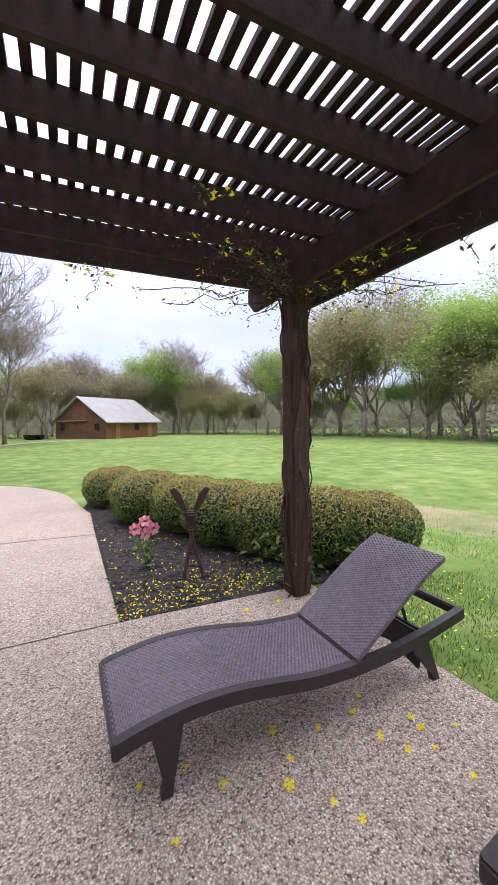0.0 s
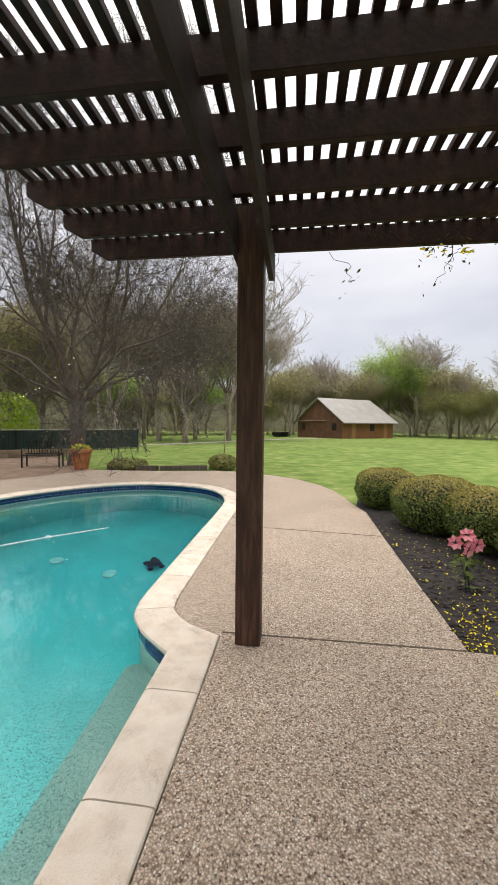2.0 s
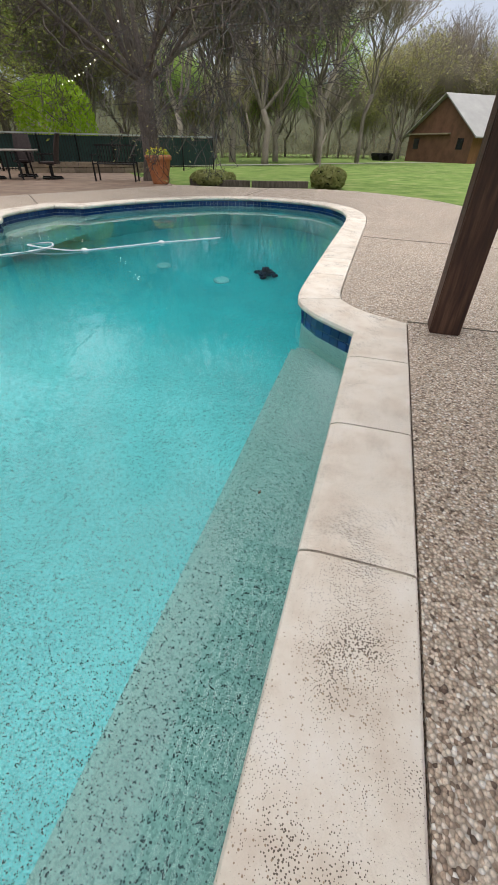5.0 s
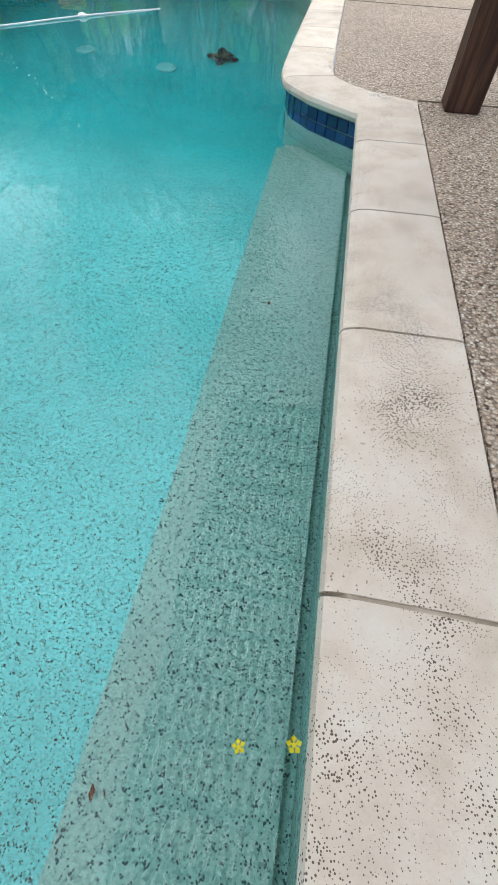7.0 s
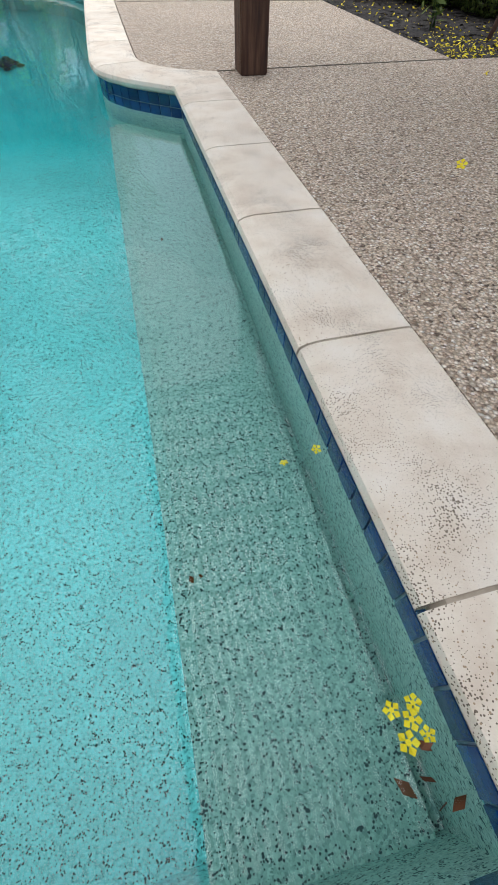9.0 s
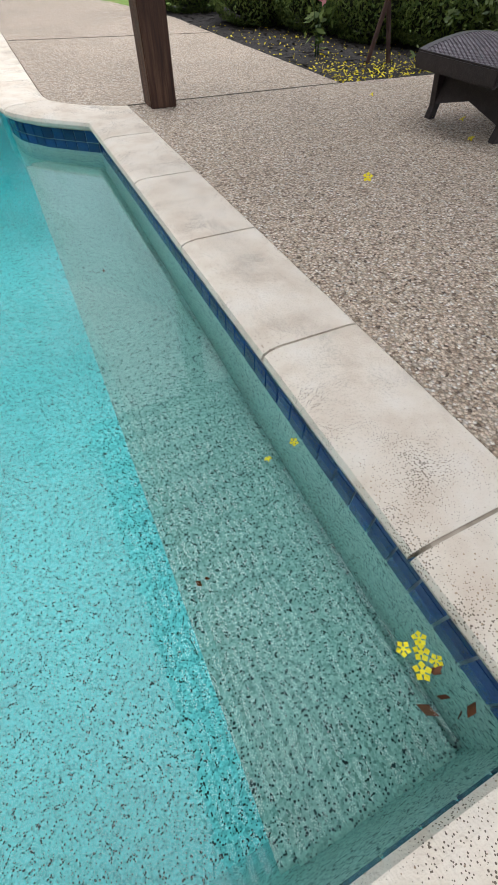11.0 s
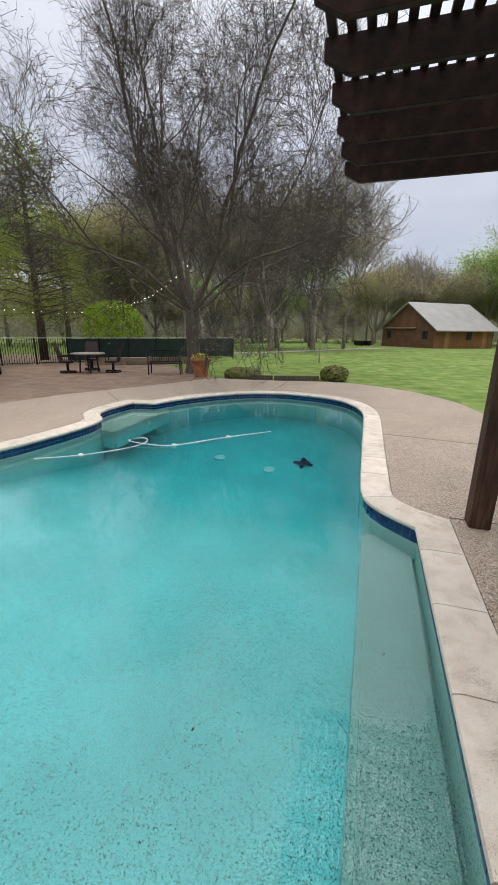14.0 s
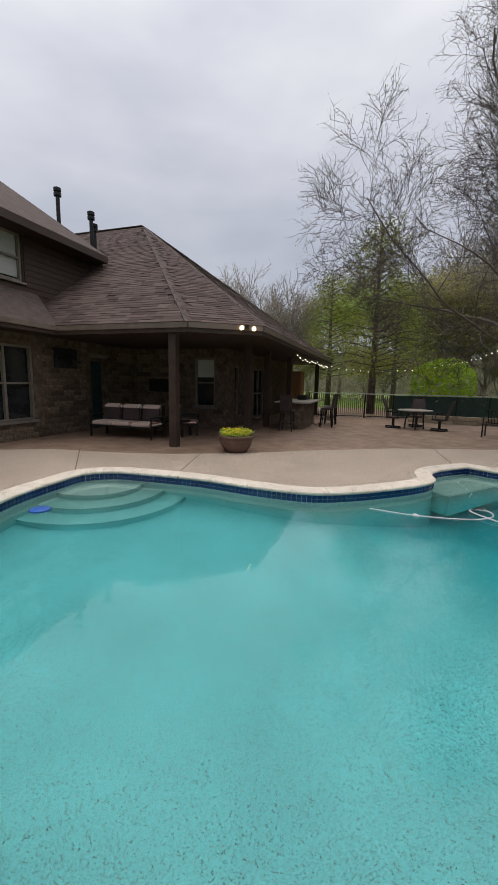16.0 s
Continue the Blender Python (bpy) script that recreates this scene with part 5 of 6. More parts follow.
def patio_chair(m):
    t = thing("swivel_chair", m, "dark metal swivel patio chair with a sling seat", "patio chair", "chairs round the patio table")
    part("base_ring", lathe([(0.24, 0.0), (0.30, 0.0), (0.30, 0.04), (0.24, 0.04)], 20), M_IRON, t)
    bm = bmesh.new()
    for a in (0, 90):
        box(bm, (0, 0, 0.06), (0.56, 0.04, 0.04), a)
    part("base_cross", bm, M_IRON, t)
    part("stem", lathe([(0.05, 0.05), (0.05, 0.34), (0.12, 0.36), (0.12, 0.38)], 12), M_IRON, t)
    part("seat", boxes(((0, 0, 0.41), (0.52, 0.52, 0.06)), bevel=0.02), M_SLING, t)
    bm = bmesh.new()
    rows_ = []
    for k in range(9):
        f = k / 8
        x, z, half = -0.24 - 0.10 * f - 0.10 * f * f, 0.44 + 0.66 * f, 0.27 - 0.05 * f * f
        rows_.append([bm.verts.new((x + dx + 0.05 * (abs(y) ** 2), y * half, z)) for dx in (0.0, -0.03) for y in (-1, -0.5, 0, 0.5, 1)])
    for a, b in zip(rows_, rows_[1:]):
        for o in (0, 5):
            for k in range(4):
                bm.faces.new((a[o + k], a[o + k + 1], b[o + k + 1], b[o + k]))
        for k in (0, 4):
            bm.faces.new((a[k], b[k], b[5 + k], a[5 + k]))
    for e in (rows_[0], rows_[-1]):
        for k in range(4):
            bm.faces.new((e[k], e[k + 1], e[6 + k], e[5 + k]))
    bmesh.ops.recalc_face_normals(bm, faces=bm.faces[:])
    part("backrest", bm, M_SLING, t)
    for s in (-0.28, 0.28):
        part("armrest", boxes(((0.0, s, 0.62), (0.5, 0.05, 0.035)), ((0.2, s, 0.51), (0.03, 0.03, 0.22)), bevel=0.006), M_IRON, t)
    return t


def round_table(m, r=0.62):
    t = thing("round_table", m, "round patio table with a pale stone top", "table")
    part("tabletop", lathe([(r - 0.02, 0.68), (r, 0.69), (r, 0.715), (r - 0.02, 0.725)], 32), M_TABLETOP, t)
    for k in range(4):
        a = math.pi / 4 + k * math.pi / 2
        bm = bmesh.new()
        bar(bm, (math.cos(a) * 0.34, math.sin(a) * 0.34, 0), (math.cos(a) * 0.28, math.sin(a) * 0.28, 0.68), 0.05, 0.05)
        part("leg", bm, M_IRON, t)
    return t


TB = (-12.3, 11.8)
round_table(pose(*TB, -0.014))
ch = patio_chair(pose(TB[0] - 0.62, TB[1] - 0.42, -0.014, 0, 0, 30))
copy_thing(ch, pose(TB[0] + 0.78, TB[1] + 0.40, -0.014, 0, 0, 205))
copy_thing(ch, pose(TB[0] - 0.55, TB[1] + 0.85, -0.014, 0, 0, -60))


def bench(m):
    t = thing("garden_bench", m, "dark metal garden bench with slatted back", "bench")
    for k in range(6):
        part("seat_slat", boxes(((0, -0.2 + k * 0.075, 0.42), (1.15, 0.05, 0.025))), M_IRON, t)
    for k in range(13):
        part("back_slat", boxes(((-0.52 + k * 0.087, 0.26, 0.64), (0.022, 0.022, 0.40))), M_IRON, t)
    part("top_rail", boxes(((0, 0.26, 0.85), (1.2, 0.04, 0.04)), ((0, 0.26, 0.45), (1.2, 0.03, 0.03))), M_IRON, t)
    for x in (-0.58, 0.58):
        for y in (-0.2, 0.25):
            part("leg", boxes(((x, y, 0.22), (0.04, 0.04, 0.44))), M_IRON, t)
        part("armrest", boxes(((x, 0.02, 0.63), (0.05, 0.5, 0.03)), ((x, -0.2, 0.53), (0.03, 0.03, 0.2))), M_IRON, t)
    return t


bench(pose(-9.35, 12.35, -0.014, 0, 0, 18))
M_TERRA = mat("terracotta", [(0.36, 0.12, 0.045), (0.48, 0.18, 0.07), (0.55, 0.24, 0.11)], 6, 0.75, 0.3, 40)
M_CLAY = mat("brown glazed clay", [(0.10, 0.055, 0.04), (0.18, 0.105, 0.08)], 6, 0.55, 0.2, 40)
M_SOIL = mat("potting soil", [(0.02, 0.014, 0.01), (0.05, 0.035, 0.025)], 20, 0.95, 0.6)


def potted(name, m, profile, material, label, rim_r, top, seed, n=260):
    t = thing(name, m, label, "flower pot")
    part("pot", lathe(profile, 32), material, t, smooth=True)
    part("soil", lathe([(rim_r * 0.9, top - 0.06), (rim_r * 0.88, top - 0.03)], 24), M_SOIL, t)
    r = random.Random(seed)
    spots = []
    for _ in range(n):
        a, q = r.uniform(0, 6.283), rim_r * 0.92 * math.sqrt(r.random())
        spots.append(Vector((math.cos(a) * q, math.sin(a) * q, top + r.uniform(-0.02, 0.10) + 0.05 * (1 - q / rim_r))))
    tagged(raw("foliage", *leaves(r, spots, 3, 0.03, 0.035), M_LEAF, t), kind="stuff")
    hi_ = [p + Vector((0, 0, 0.03)) for p in spots if r.random() < 0.75]
    tagged(raw("blossom_cluster", *leaves(r, hi_, 5, 0.022, 0.024), M_YELLOW, t), kind="stuff")
    return t


potted("bowl_planter", pose(-10.62, 3.32, -0.014), [(0.20, 0.0), (0.26, 0.02), (0.35, 0.16), (0.395, 0.30), (0.40, 0.34), (0.42, 0.345), (0.42, 0.39), (0.39, 0.40), (0.36, 0.36)], M_CLAY,
       "low brown clay bowl full of yellow flowers on the patio", 0.38, 0.38, 1)
potted("flower_pot", pose(-7.80, 12.10, -0.014) @ Matrix.Scale(1.1, 4), [(0.19, 0.0), (0.20, 0.03), (0.27, 0.35), (0.295, 0.49), (0.325, 0.50), (0.33, 0.58), (0.30, 0.60), (0.27, 0.56)], M_TERRA,
       "orange terracotta pot of yellow flowers beside the tree", 0.29, 0.57, 2, 140)

bar_ = thing("outdoor_bar", on_house(6.45, 0.12), "stone outdoor bar with a pale counter top", "bar")
part("body", boxes(((0, 0, 0.46), (2.4, 0.85, 0.92))), M_STONE, bar_)
part("countertop", boxes(((0, -0.05, 0.95), (2.9, 1.25, 0.05)), bevel=0.012), M_TABLETOP, bar_, "pale stone counter")
grill = thing("grill", on_house(7.3, 0.1, 0.978), "black grill on the bar counter", "grill")
part("body", boxes(((0, 0, 0.09), (0.7, 0.4, 0.18)), bevel=0.04), M_IRON, grill)


def stool(m):
    t = thing("bar_stool", m, "dark metal bar stool with a high back", "bar stool", "stools at the outdoor bar")
    part("seat", boxes(((0, 0, 0.70), (0.44, 0.44, 0.06)), bevel=0.02), M_SLING, t)
    bm = bmesh.new()
    box(bm, (-0.22, 0, 0.98), (0.035, 0.42, 0.50), ry=-8, bevel=0.01)
    part("backrest", bm, M_SLING, t)
    for x in (-1, 1):
        for y in (-1, 1):
            bm = bmesh.new()
            bar(bm, (x * 0.22, y * 0.22, 0), (x * 0.16, y * 0.16, 0.68), 0.03, 0.03)
            part("leg", bm, M_IRON, t)
    part("foot_ring", boxes(((0, 0.19, 0.28), (0.4, 0.02, 0.02)), ((0, -0.19, 0.28), (0.4, 0.02, 0.02)), ((0.19, 0, 0.28), (0.02, 0.4, 0.02)), ((-0.19, 0, 0.28), (0.02, 0.4, 0.02))), M_IRON, t)
    return t


st = stool(on_house(4.7, 0.15, 0, 0))
for x, y, rz in ((6.5, -0.95, 100), (7.3, -0.95, 85), (8.0, -0.95, 95)):
    copy_thing(st, on_house(x, y, 0, rz))


def sofa(m, seats, label, category, group=""):
    """A metal-framed seat with striped cushions; it looks towards -x."""
    t = thing("patio_sofa" if seats > 1 else "patio_armchair", m, label, category, group)
    W = 0.66 * seats
    for y in (-W / 2, W / 2):
        for x in (-0.34, 0.34):
            part("leg", boxes(((x, y, 0.18), (0.04, 0.04, 0.36))), M_IRON, t)
        part("armrest", boxes(((0, y, 0.60), (0.72, 0.06, 0.035)), ((-0.33, y, 0.48), (0.03, 0.03, 0.22)), ((0.33, y, 0.48), (0.03, 0.03, 0.22))), M_IRON, t)
    part("seat_frame", boxes(((0, 0, 0.33), (0.74, W, 0.04))), M_IRON, t)
    bm = bmesh.new()
    box(bm, (0.36, 0, 0.62), (0.04, W, 0.56), ry=10)
    part("back_frame", bm, M_IRON, t)
    for k in range(seats):
        y = (k - (seats - 1) / 2) * 0.66
        part("seat_cushion", boxes(((-0.03, y, 0.40), (0.66, 0.62, 0.11)), bevel=0.035), M_STRIPE, t, "cream and rust striped cushion")
        bm = bmesh.new()
        box(bm, (0.25, y, 0.66), (0.13, 0.60, 0.46), ry=12, bevel=0.04)
        part("back_cushion", bm, M_SLING, t)
        bm = bmesh.new()
        box(bm, (0.27, y, 0.84), (0.16, 0.58, 0.17), ry=12, bevel=0.05)
        part("head_roll", bm, M_STRIPE, t, "striped head roll")
    return t


sofa(on_house(1.1, 4.0), 3, "dark metal patio sofa with striped cushions on the porch", "sofa")
sofa(on_house(2.3, 2.75, 0, 115), 1, "dark metal patio armchair with striped cushions", "armchair", "porch armchairs")
coffee = thing("coffee_table", on_house(1.9, 3.0), "low dark porch coffee table", "table")
part("tabletop", boxes(((0, 0, 0.44), (0.6, 1.0, 0.04)), bevel=0.01), M_IRON, coffee)
for x in (-0.25, 0.25):
    for y in (-0.45, 0.45):
        part("leg", boxes(((x, y, 0.21), (0.05, 0.05, 0.42))), M_IRON, coffee)
tv = thing("television", on_house(0.95, 5.95, 2.2), "dark flat television on the porch wall", "television")
part("screen", boxes(((0, 0, 0), (0.85, 0.06, 0.55)), bevel=0.01), M_DARKGLASS, tv)
part("bracket", boxes(((0, 0.07, 0), (0.2, 0.08, 0.2))), M_IRON, tv)
fire = thing("fireplace_hood", on_house(4.36, 4.9, 1.45), "dark fireplace opening with a stone mantel shelf", "fireplace")
part("opening", boxes(((0, 0, 0), (0.05, 0.9, 0.45))), M_IRON, fire)
part("mantel", boxes(((-0.06, 0, -0.3), (0.2, 1.2, 0.09)), bevel=0.01), M_STONE, fire)

# ---- pool fence, low wall and bed edging ----
M_NET = mat("dark green mesh screen", [(0.012, 0.035, 0.030), (0.022, 0.055, 0.045)], 40, 0.7, 0.2)
M_RAILTOP = mat("pale fence top rail", [(0.42, 0.43, 0.42), (0.55, 0.56, 0.55)], 4, 0.5, 0.0)
fence = thing("pool_fence", pose(0, 0, 0), "black metal pool fence with green mesh and pale top rail", "fence")
run = [(-10.0, 21.8), (-13.0, 18.0), (-15.7, 14.6), (-18.2, 11.4)]
FH = 1.16
posts = []
for (xa, ya), (xb, yb) in zip(run, run[1:]):
    n = 3
    for k in range(n):
        posts.append((xa + (xb - xa) * k / n, ya + (yb - ya) * k / n))
posts.append(run[-1])
for x, y in posts:
    part("post", boxes(((x, y, FH / 2 - 0.1), (0.05, 0.05, FH + 0.24))), M_IRON, fence)
for i, ((xa, ya), (xb, yb)) in enumerate(zip(posts, posts[1:])):
    bm = bmesh.new()
    bar(bm, (xa, ya, FH), (xb, yb, FH), 0.06, 0.045)
    part("top_rail", bm, M_RAILTOP, fence, "pale top rail")
    bm = bmesh.new()
    bar(bm, (xa, ya, 0.06), (xb, yb, 0.06), 0.03, 0.03)
    for k in range(1, 14):
        x, y = xa + (xb - xa) * k / 14, ya + (yb - ya) * k / 14
        part("picket", boxes(((x, y, FH / 2), (0.016, 0.016, FH))), M_IRON, fence)
    part("bottom_rail", bm, M_IRON, fence)
    if i < 6:
        bm = bmesh.new()
        bar(bm, (xa, ya, FH * 0.52), (xb, yb, FH * 0.52), 0.006, FH * 0.86)
        part("mesh_panel", bm, M_NET, fence, "dark green mesh panel")
M_LIMESTONE = mat("tan limestone", [(0.22, 0.17, 0.11), (0.34, 0.27, 0.19)], 6, 0.9, 0.5, 30, vary=0.2)
low = thing("low_stone_wall", pose(0, 0, -0.014), "low tan limestone garden wall behind the table", "wall", kind="structure")
for k in range(11):
    x, y = -14.2 + 0.36 * k, 14.2 + 0.27 * k
    for z, o in ((0.0, 0.0), (0.17, 0.18)):
        part("stone", boxes(((x + o * 0.8, y + o * 0.6, z + 0.08), (0.44, 0.28, 0.16), 36.9), bevel=0.012), M_LIMESTONE, low)
edge = thing("bed_edging", pose(0, 0, -0.03), "low weathered timber edging along the lawn", "edging", kind="structure")
for a, b in (((-6.9, 12.15), (-5.2, 12.25)), ((-5.15, 12.25), (-3.7, 12.75))):
    bm = bmesh.new()
    bar(bm, (*a, 0.08), (*b, 0.08), 0.10, 0.16, 0.01)
    part("timber", bm, M_BARK, edge)
young = tree("sapling", 51, 3.2, "thin young bare sapling on the lawn", M_BUD, top=3, fork=0.45, radius=0.035, tilt=0.5, stems=4, leaf_n=1, leaf_size=0.03, leaf_spread=0.1, thin=0.005)
shift(young, -4.8, 21.5)

# ---- in and on the pool ----
M_HOSE = mat("white hose", [(0.66, 0.68, 0.68), (0.80, 0.82, 0.82)], 12, 0.4, 0.0)
hose = thing("pool_hose", pose(0, 0, 0), "thin white floating pool cleaner hose with a loop", "pool hose")
z = WATER_Z + 0.008
pts = curve_through([(x, y, z + dz) for x, y, dz in ((-6.45, 3.33, 0), (-5.95, 3.68, 0), (-5.52, 4.21, 0), (-5.44, 4.62, 0), (-5.62, 4.80, 0), (-5.76, 4.62, 0), (-5.60, 4.44, 0.03), (-5.25, 4.42, 0.02), (-4.92, 4.57, 0), (-4.28, 5.32, 0), (-3.69, 5.95, -0.01))], 0.08)
tubes("tube", [(pts, 0.008)], M_HOSE, hose, 8)
for x, y in ((-5.95, 3.68), (-4.92, 4.57), (-4.28, 5.32)):
    bm = bmesh.new()
    bmesh.ops.create_uvsphere(bm, u_segments=12, v_segments=8, radius=0.032, matrix=Matrix.Translation((x, y, z)) @ Matrix.Diagonal((1.5, 1, 0.8, 1)))
    part("float", bm, M_HOSE, hose)
robot = thing("pool_cleaner", pose(-3.15, 6.5, pool_depth(-3.15, 6.5), 0, 0, 40) @ Matrix.Scale(0.7, 4), "dark blue pool cleaner on the pool floor", "pool cleaner")
M_NAVY = mat("navy plastic", [(0.004, 0.012, 0.04), (0.01, 0.025, 0.07)], 10, 0.4, 0.0)
part("body", boxes(((0, 0, 0.16), (0.36, 0.30, 0.16)), bevel=0.05), M_NAVY, robot)
for x in (-0.14, 0.14):
    for y in (-0.17, 0.17):
        bm = bmesh.new()
        bmesh.ops.create_cone(bm, cap_ends=True, segments=16, radius1=0.07, radius2=0.07, depth=0.05, matrix=pose(x, y, 0.1, 90))
        part("wheel", bm, M_NAVY, robot)
part("bag", boxes(((0, 0, 0.36), (0.14, 0.14, 0.28)), bevel=0.05), M_NAVY, robot)
M_DRAIN = mat("pale green drain plastic", [(0.14, 0.50, 0.52), (0.20, 0.60, 0.62)], 12, 0.5, 0.0)
for x, y in ((-4.85, 6.35), (-3.75, 6.1)):
    d = thing("floor_drain", pose(x, y, pool_depth(x, y) + 0.01), "pale round pool floor drain cover", "drain", "drains in the pool floor")
    part("cover", lathe([(0.12, 0.0), (0.12, 0.03), (0.09, 0.05)], 20), M_DRAIN, d)
disc = thing("floating_ring", pose(-8.40, -0.80, WATER_Z), "blue floating chlorine dispenser", "pool float")
part("body", lathe([(0.08, -0.05), (0.13, -0.02), (0.13, 0.015), (0.08, 0.03), (0.04, 0.035)], 20), mat("blue plastic", [(0.02, 0.10, 0.42), (0.03, 0.14, 0.5)], 8, 0.4, 0.0), disc)


def blossom(seed):
    """A five-petalled trumpet flower, about 4 cm across."""
    r = random.Random(seed)
    bm = bmesh.new()
    for k in range(5):
        a = 2 * math.pi * k / 5
        c, s = math.cos(a), math.sin(a)
        q = [(0.004, 0.0, 0.0), (0.013, -0.008, 0.004), (0.021, 0.0, 0.002), (0.013, 0.008, 0.004)]
        bm.faces.new([bm.verts.new((x * c - y * s, x * s + y * c, z + r.uniform(0, 0.002))) for x, y, z in q])
    bmesh.ops.create_cone(bm, cap_ends=True, segments=6, radius1=0.003, radius2=0.006, depth=0.018, matrix=Matrix.Translation((0, 0, -0.006)))
    me = bpy.data.meshes.new("blossom")
    bm.to_mesh(me)
    bm.free()
    me.materials.append(M_YELLOW)
    return me


BLOOM = [blossom(k) for k in range(3)]
rng = random.Random(12)


def drop_flower(x, y, z, s=1.0, tilt=25, group="fallen yellow blossoms"):
    o = new("fallen_blossom", BLOOM[rng.randrange(3)])
    o.matrix_world = pose(x, y, z + 0.012, rng.uniform(-tilt, tilt), rng.uniform(-tilt, tilt), rng.uniform(0, 360)) @ Matrix.Scale(s, 4)
    return tagged(o, "small fallen yellow trumpet blossom", "blossom", group)


for x, y, s in ((-1.605, -0.485, 0.9), (-1.632, -0.465, 0.8), (-1.625, -0.512, 0.95), (-1.592, -0.465, 0.8), (-1.588, -0.51, 0.7), (-1.575, 0.07, 0.7), (-1.665, 0.05, 0.6)):
    drop_flower(x, y, WATER_Z - 0.008, s * 0.95, 20, "blossoms floating on the water")
M_DEAD = leafy("dead leaves", (0.07, 0.025, 0.012), (0.16, 0.06, 0.025), through=0.1)
for x, y, z in ((-1.60, -0.52, WATER_Z + 0.004), (-1.58, -0.60, WATER_Z + 0.004), (-1.93, -0.10, -0.49), (-1.62, -0.57, WATER_Z + 0.004), (-2.3, -0.2, -1.0), (-2.9, 0.9, -1.0), (-1.85, 1.5, -0.49)):
    o = raw("dead_leaf", *leaves(rng, [(0, 0, 0)], 2, 0.012, 0.016, 0.5), M_DEAD)
    o.location = (x, y, z)
    tagged(o, "curled brown dead leaf in the pool", "leaf", "dead leaves in the pool")
for _ in range(46):
    x, y = rng.uniform(0.3, 2.1), rng.uniform(0.2, 2.7)
    if rng.random() < 0.55 or x > 0.9:
        drop_flower(x, y, -0.012, rng.uniform(0.8, 1.3), 30)
for x, y in ((0.22, 0.9), (0.05, 0.55), (0.35, 0.75), (0.42, 1.15), (0.5, 0.62), (0.15, 0.35), (-0.55, 1.2), (-0.3, 0.6)):
    drop_flower(x, y, -0.012, 1.2, 30)
vs, fs = [], []
for _ in range(1350):
    q = rng.random()
    x, y = (rng.uniform(0.45, 2.0), 2.93 + abs(rng.gauss(0, 0.45))) if q < 0.55 else ((rng.uniform(2.15, 3.6), rng.uniform(0.3, 2.7)) if q < 0.8 else (rng.uniform(0.5, 1.6), rng.uniform(2.95, 6.2)))
    zz = -0.012 if x < 2.1 else -0.02
    v, g = leaves(rng, [(x, y, zz)], 1, 0.006, 0.014, 0.35)
    k = len(vs)
    vs += v
    fs += [tuple(k + i for i in f) for f in g]
tagged(raw("fallen_petals", vs, fs, M_YELLOW), "yellow petals strewn over mulch and grass", "petals", kind="stuff")
vs, fs = [], []
for _ in range(14):
    x, y = rng.uniform(0.3, 1.3), rng.uniform(1.4, 1.8)
    v, g = leaves(rng, [(x, y, 0.365 if x < 0.8 else 0.33)], 1, 0.004, 0.011, 0.1)
    k = len(vs)
    vs += v
    fs += [tuple(k + i for i in f) for f in g]
M_DRY = mat("worn dry ground", [(0.12, 0.20, 0.045), (0.28, 0.26, 0.12), (0.36, 0.31, 0.17)], 1.0, 0.95, 0.3, 40)
bm = bmesh.new()
loop = []
for k in range(40):
    a = 2 * math.pi * k / 40
    rr = 1 + 0.35 * noise.noise((math.cos(a) * 1.5, math.sin(a) * 1.5, 7.0))
    u, w = math.cos(a) * 2.8 * rr, math.sin(a) * 0.75 * rr
    loop.append((5.75 + u * 0.30 + w * 0.95, 3.7 - u * 0.95 + w * 0.30))
for x, y in loop:
    bm.verts.new((x, y, ground_z(x, y) + 0.004))
bm.faces.new(bm.verts[:])
tagged(link("worn_ground", bm, M_DRY), "worn dry tan patch in the lawn", "ground", kind="structure")
# grass blades beside the deck
vs, fs = [], []
for _ in range(26000):
    x, y = 2.13 + abs(rng.gauss(0, 1.6)), rng.uniform(-0.5, 7.5)
    if inside(x, y, [(2.0, 2.85), (4.1, 2.3), (4.2, 4.0), (2.6, 5.6), (1.6, 8.2), (0, 8.7), (0, 2.8)]):
        continue
    a, h, w = rng.uniform(0, 6.283), rng.uniform(0.02, 0.05), 0.004
    c, d = Vector((x, y, ground_z(x, y))), Vector((math.cos(a), math.sin(a), 0))
    k = len(vs)
    vs += [c - d * w, c + d * w, c + Vector((rng.gauss(0, 0.012), rng.gauss(0, 0.012), h))]
    fs.append((k, k + 1, k + 2))
tagged(raw("grass", vs, fs, M_BLADE), "short green lawn grass at the deck's edge", "grass", kind="stuff")

# ---- garden ornaments ----
M_RUST = mat("rusted iron", [(0.045, 0.022, 0.018), (0.085, 0.045, 0.036), (0.12, 0.07, 0.055)], 14, 0.8, 0.4, 60)
bm = bmesh.new()
for s in (-1, 1):
    bar(bm, (s * 0.10 + 0.02, 0.0, 0.0), (-s * 0.02, 0.02 * s, 0.52), 0.035, 0.035, 0.006)
box(bm, (0, 0, 0.58), (0.10, 0.07, 0.20), rx=12, bevel=0.02)
box(bm, (0, -0.035, 0.50), (0.075, 0.06, 0.07), rx=12, bevel=0.02)
box(bm, (0, 0.0, 0.665), (0.15, 0.05, 0.05), bevel=0.015)
for s in (-1, 1):
    f = bm.faces.new([bm.verts.new(p) for p in ((s * 0.02, 0, 0.66), (s * 0.09, 0, 0.70), (s * 0.20, 0, 0.90), (s * 0.155, 0, 0.925), (s * 0.09, 0, 0.86))])
    r = bmesh.ops.extrude_face_region(bm, geom=[f])
    bmesh.ops.translate(bm, vec=(0, 0.018, 0), verts=[v for v in r["geom"] if isinstance(v, bmesh.types.BMVert)])
bmesh.ops.recalc_face_normals(bm, faces=bm.faces[:])
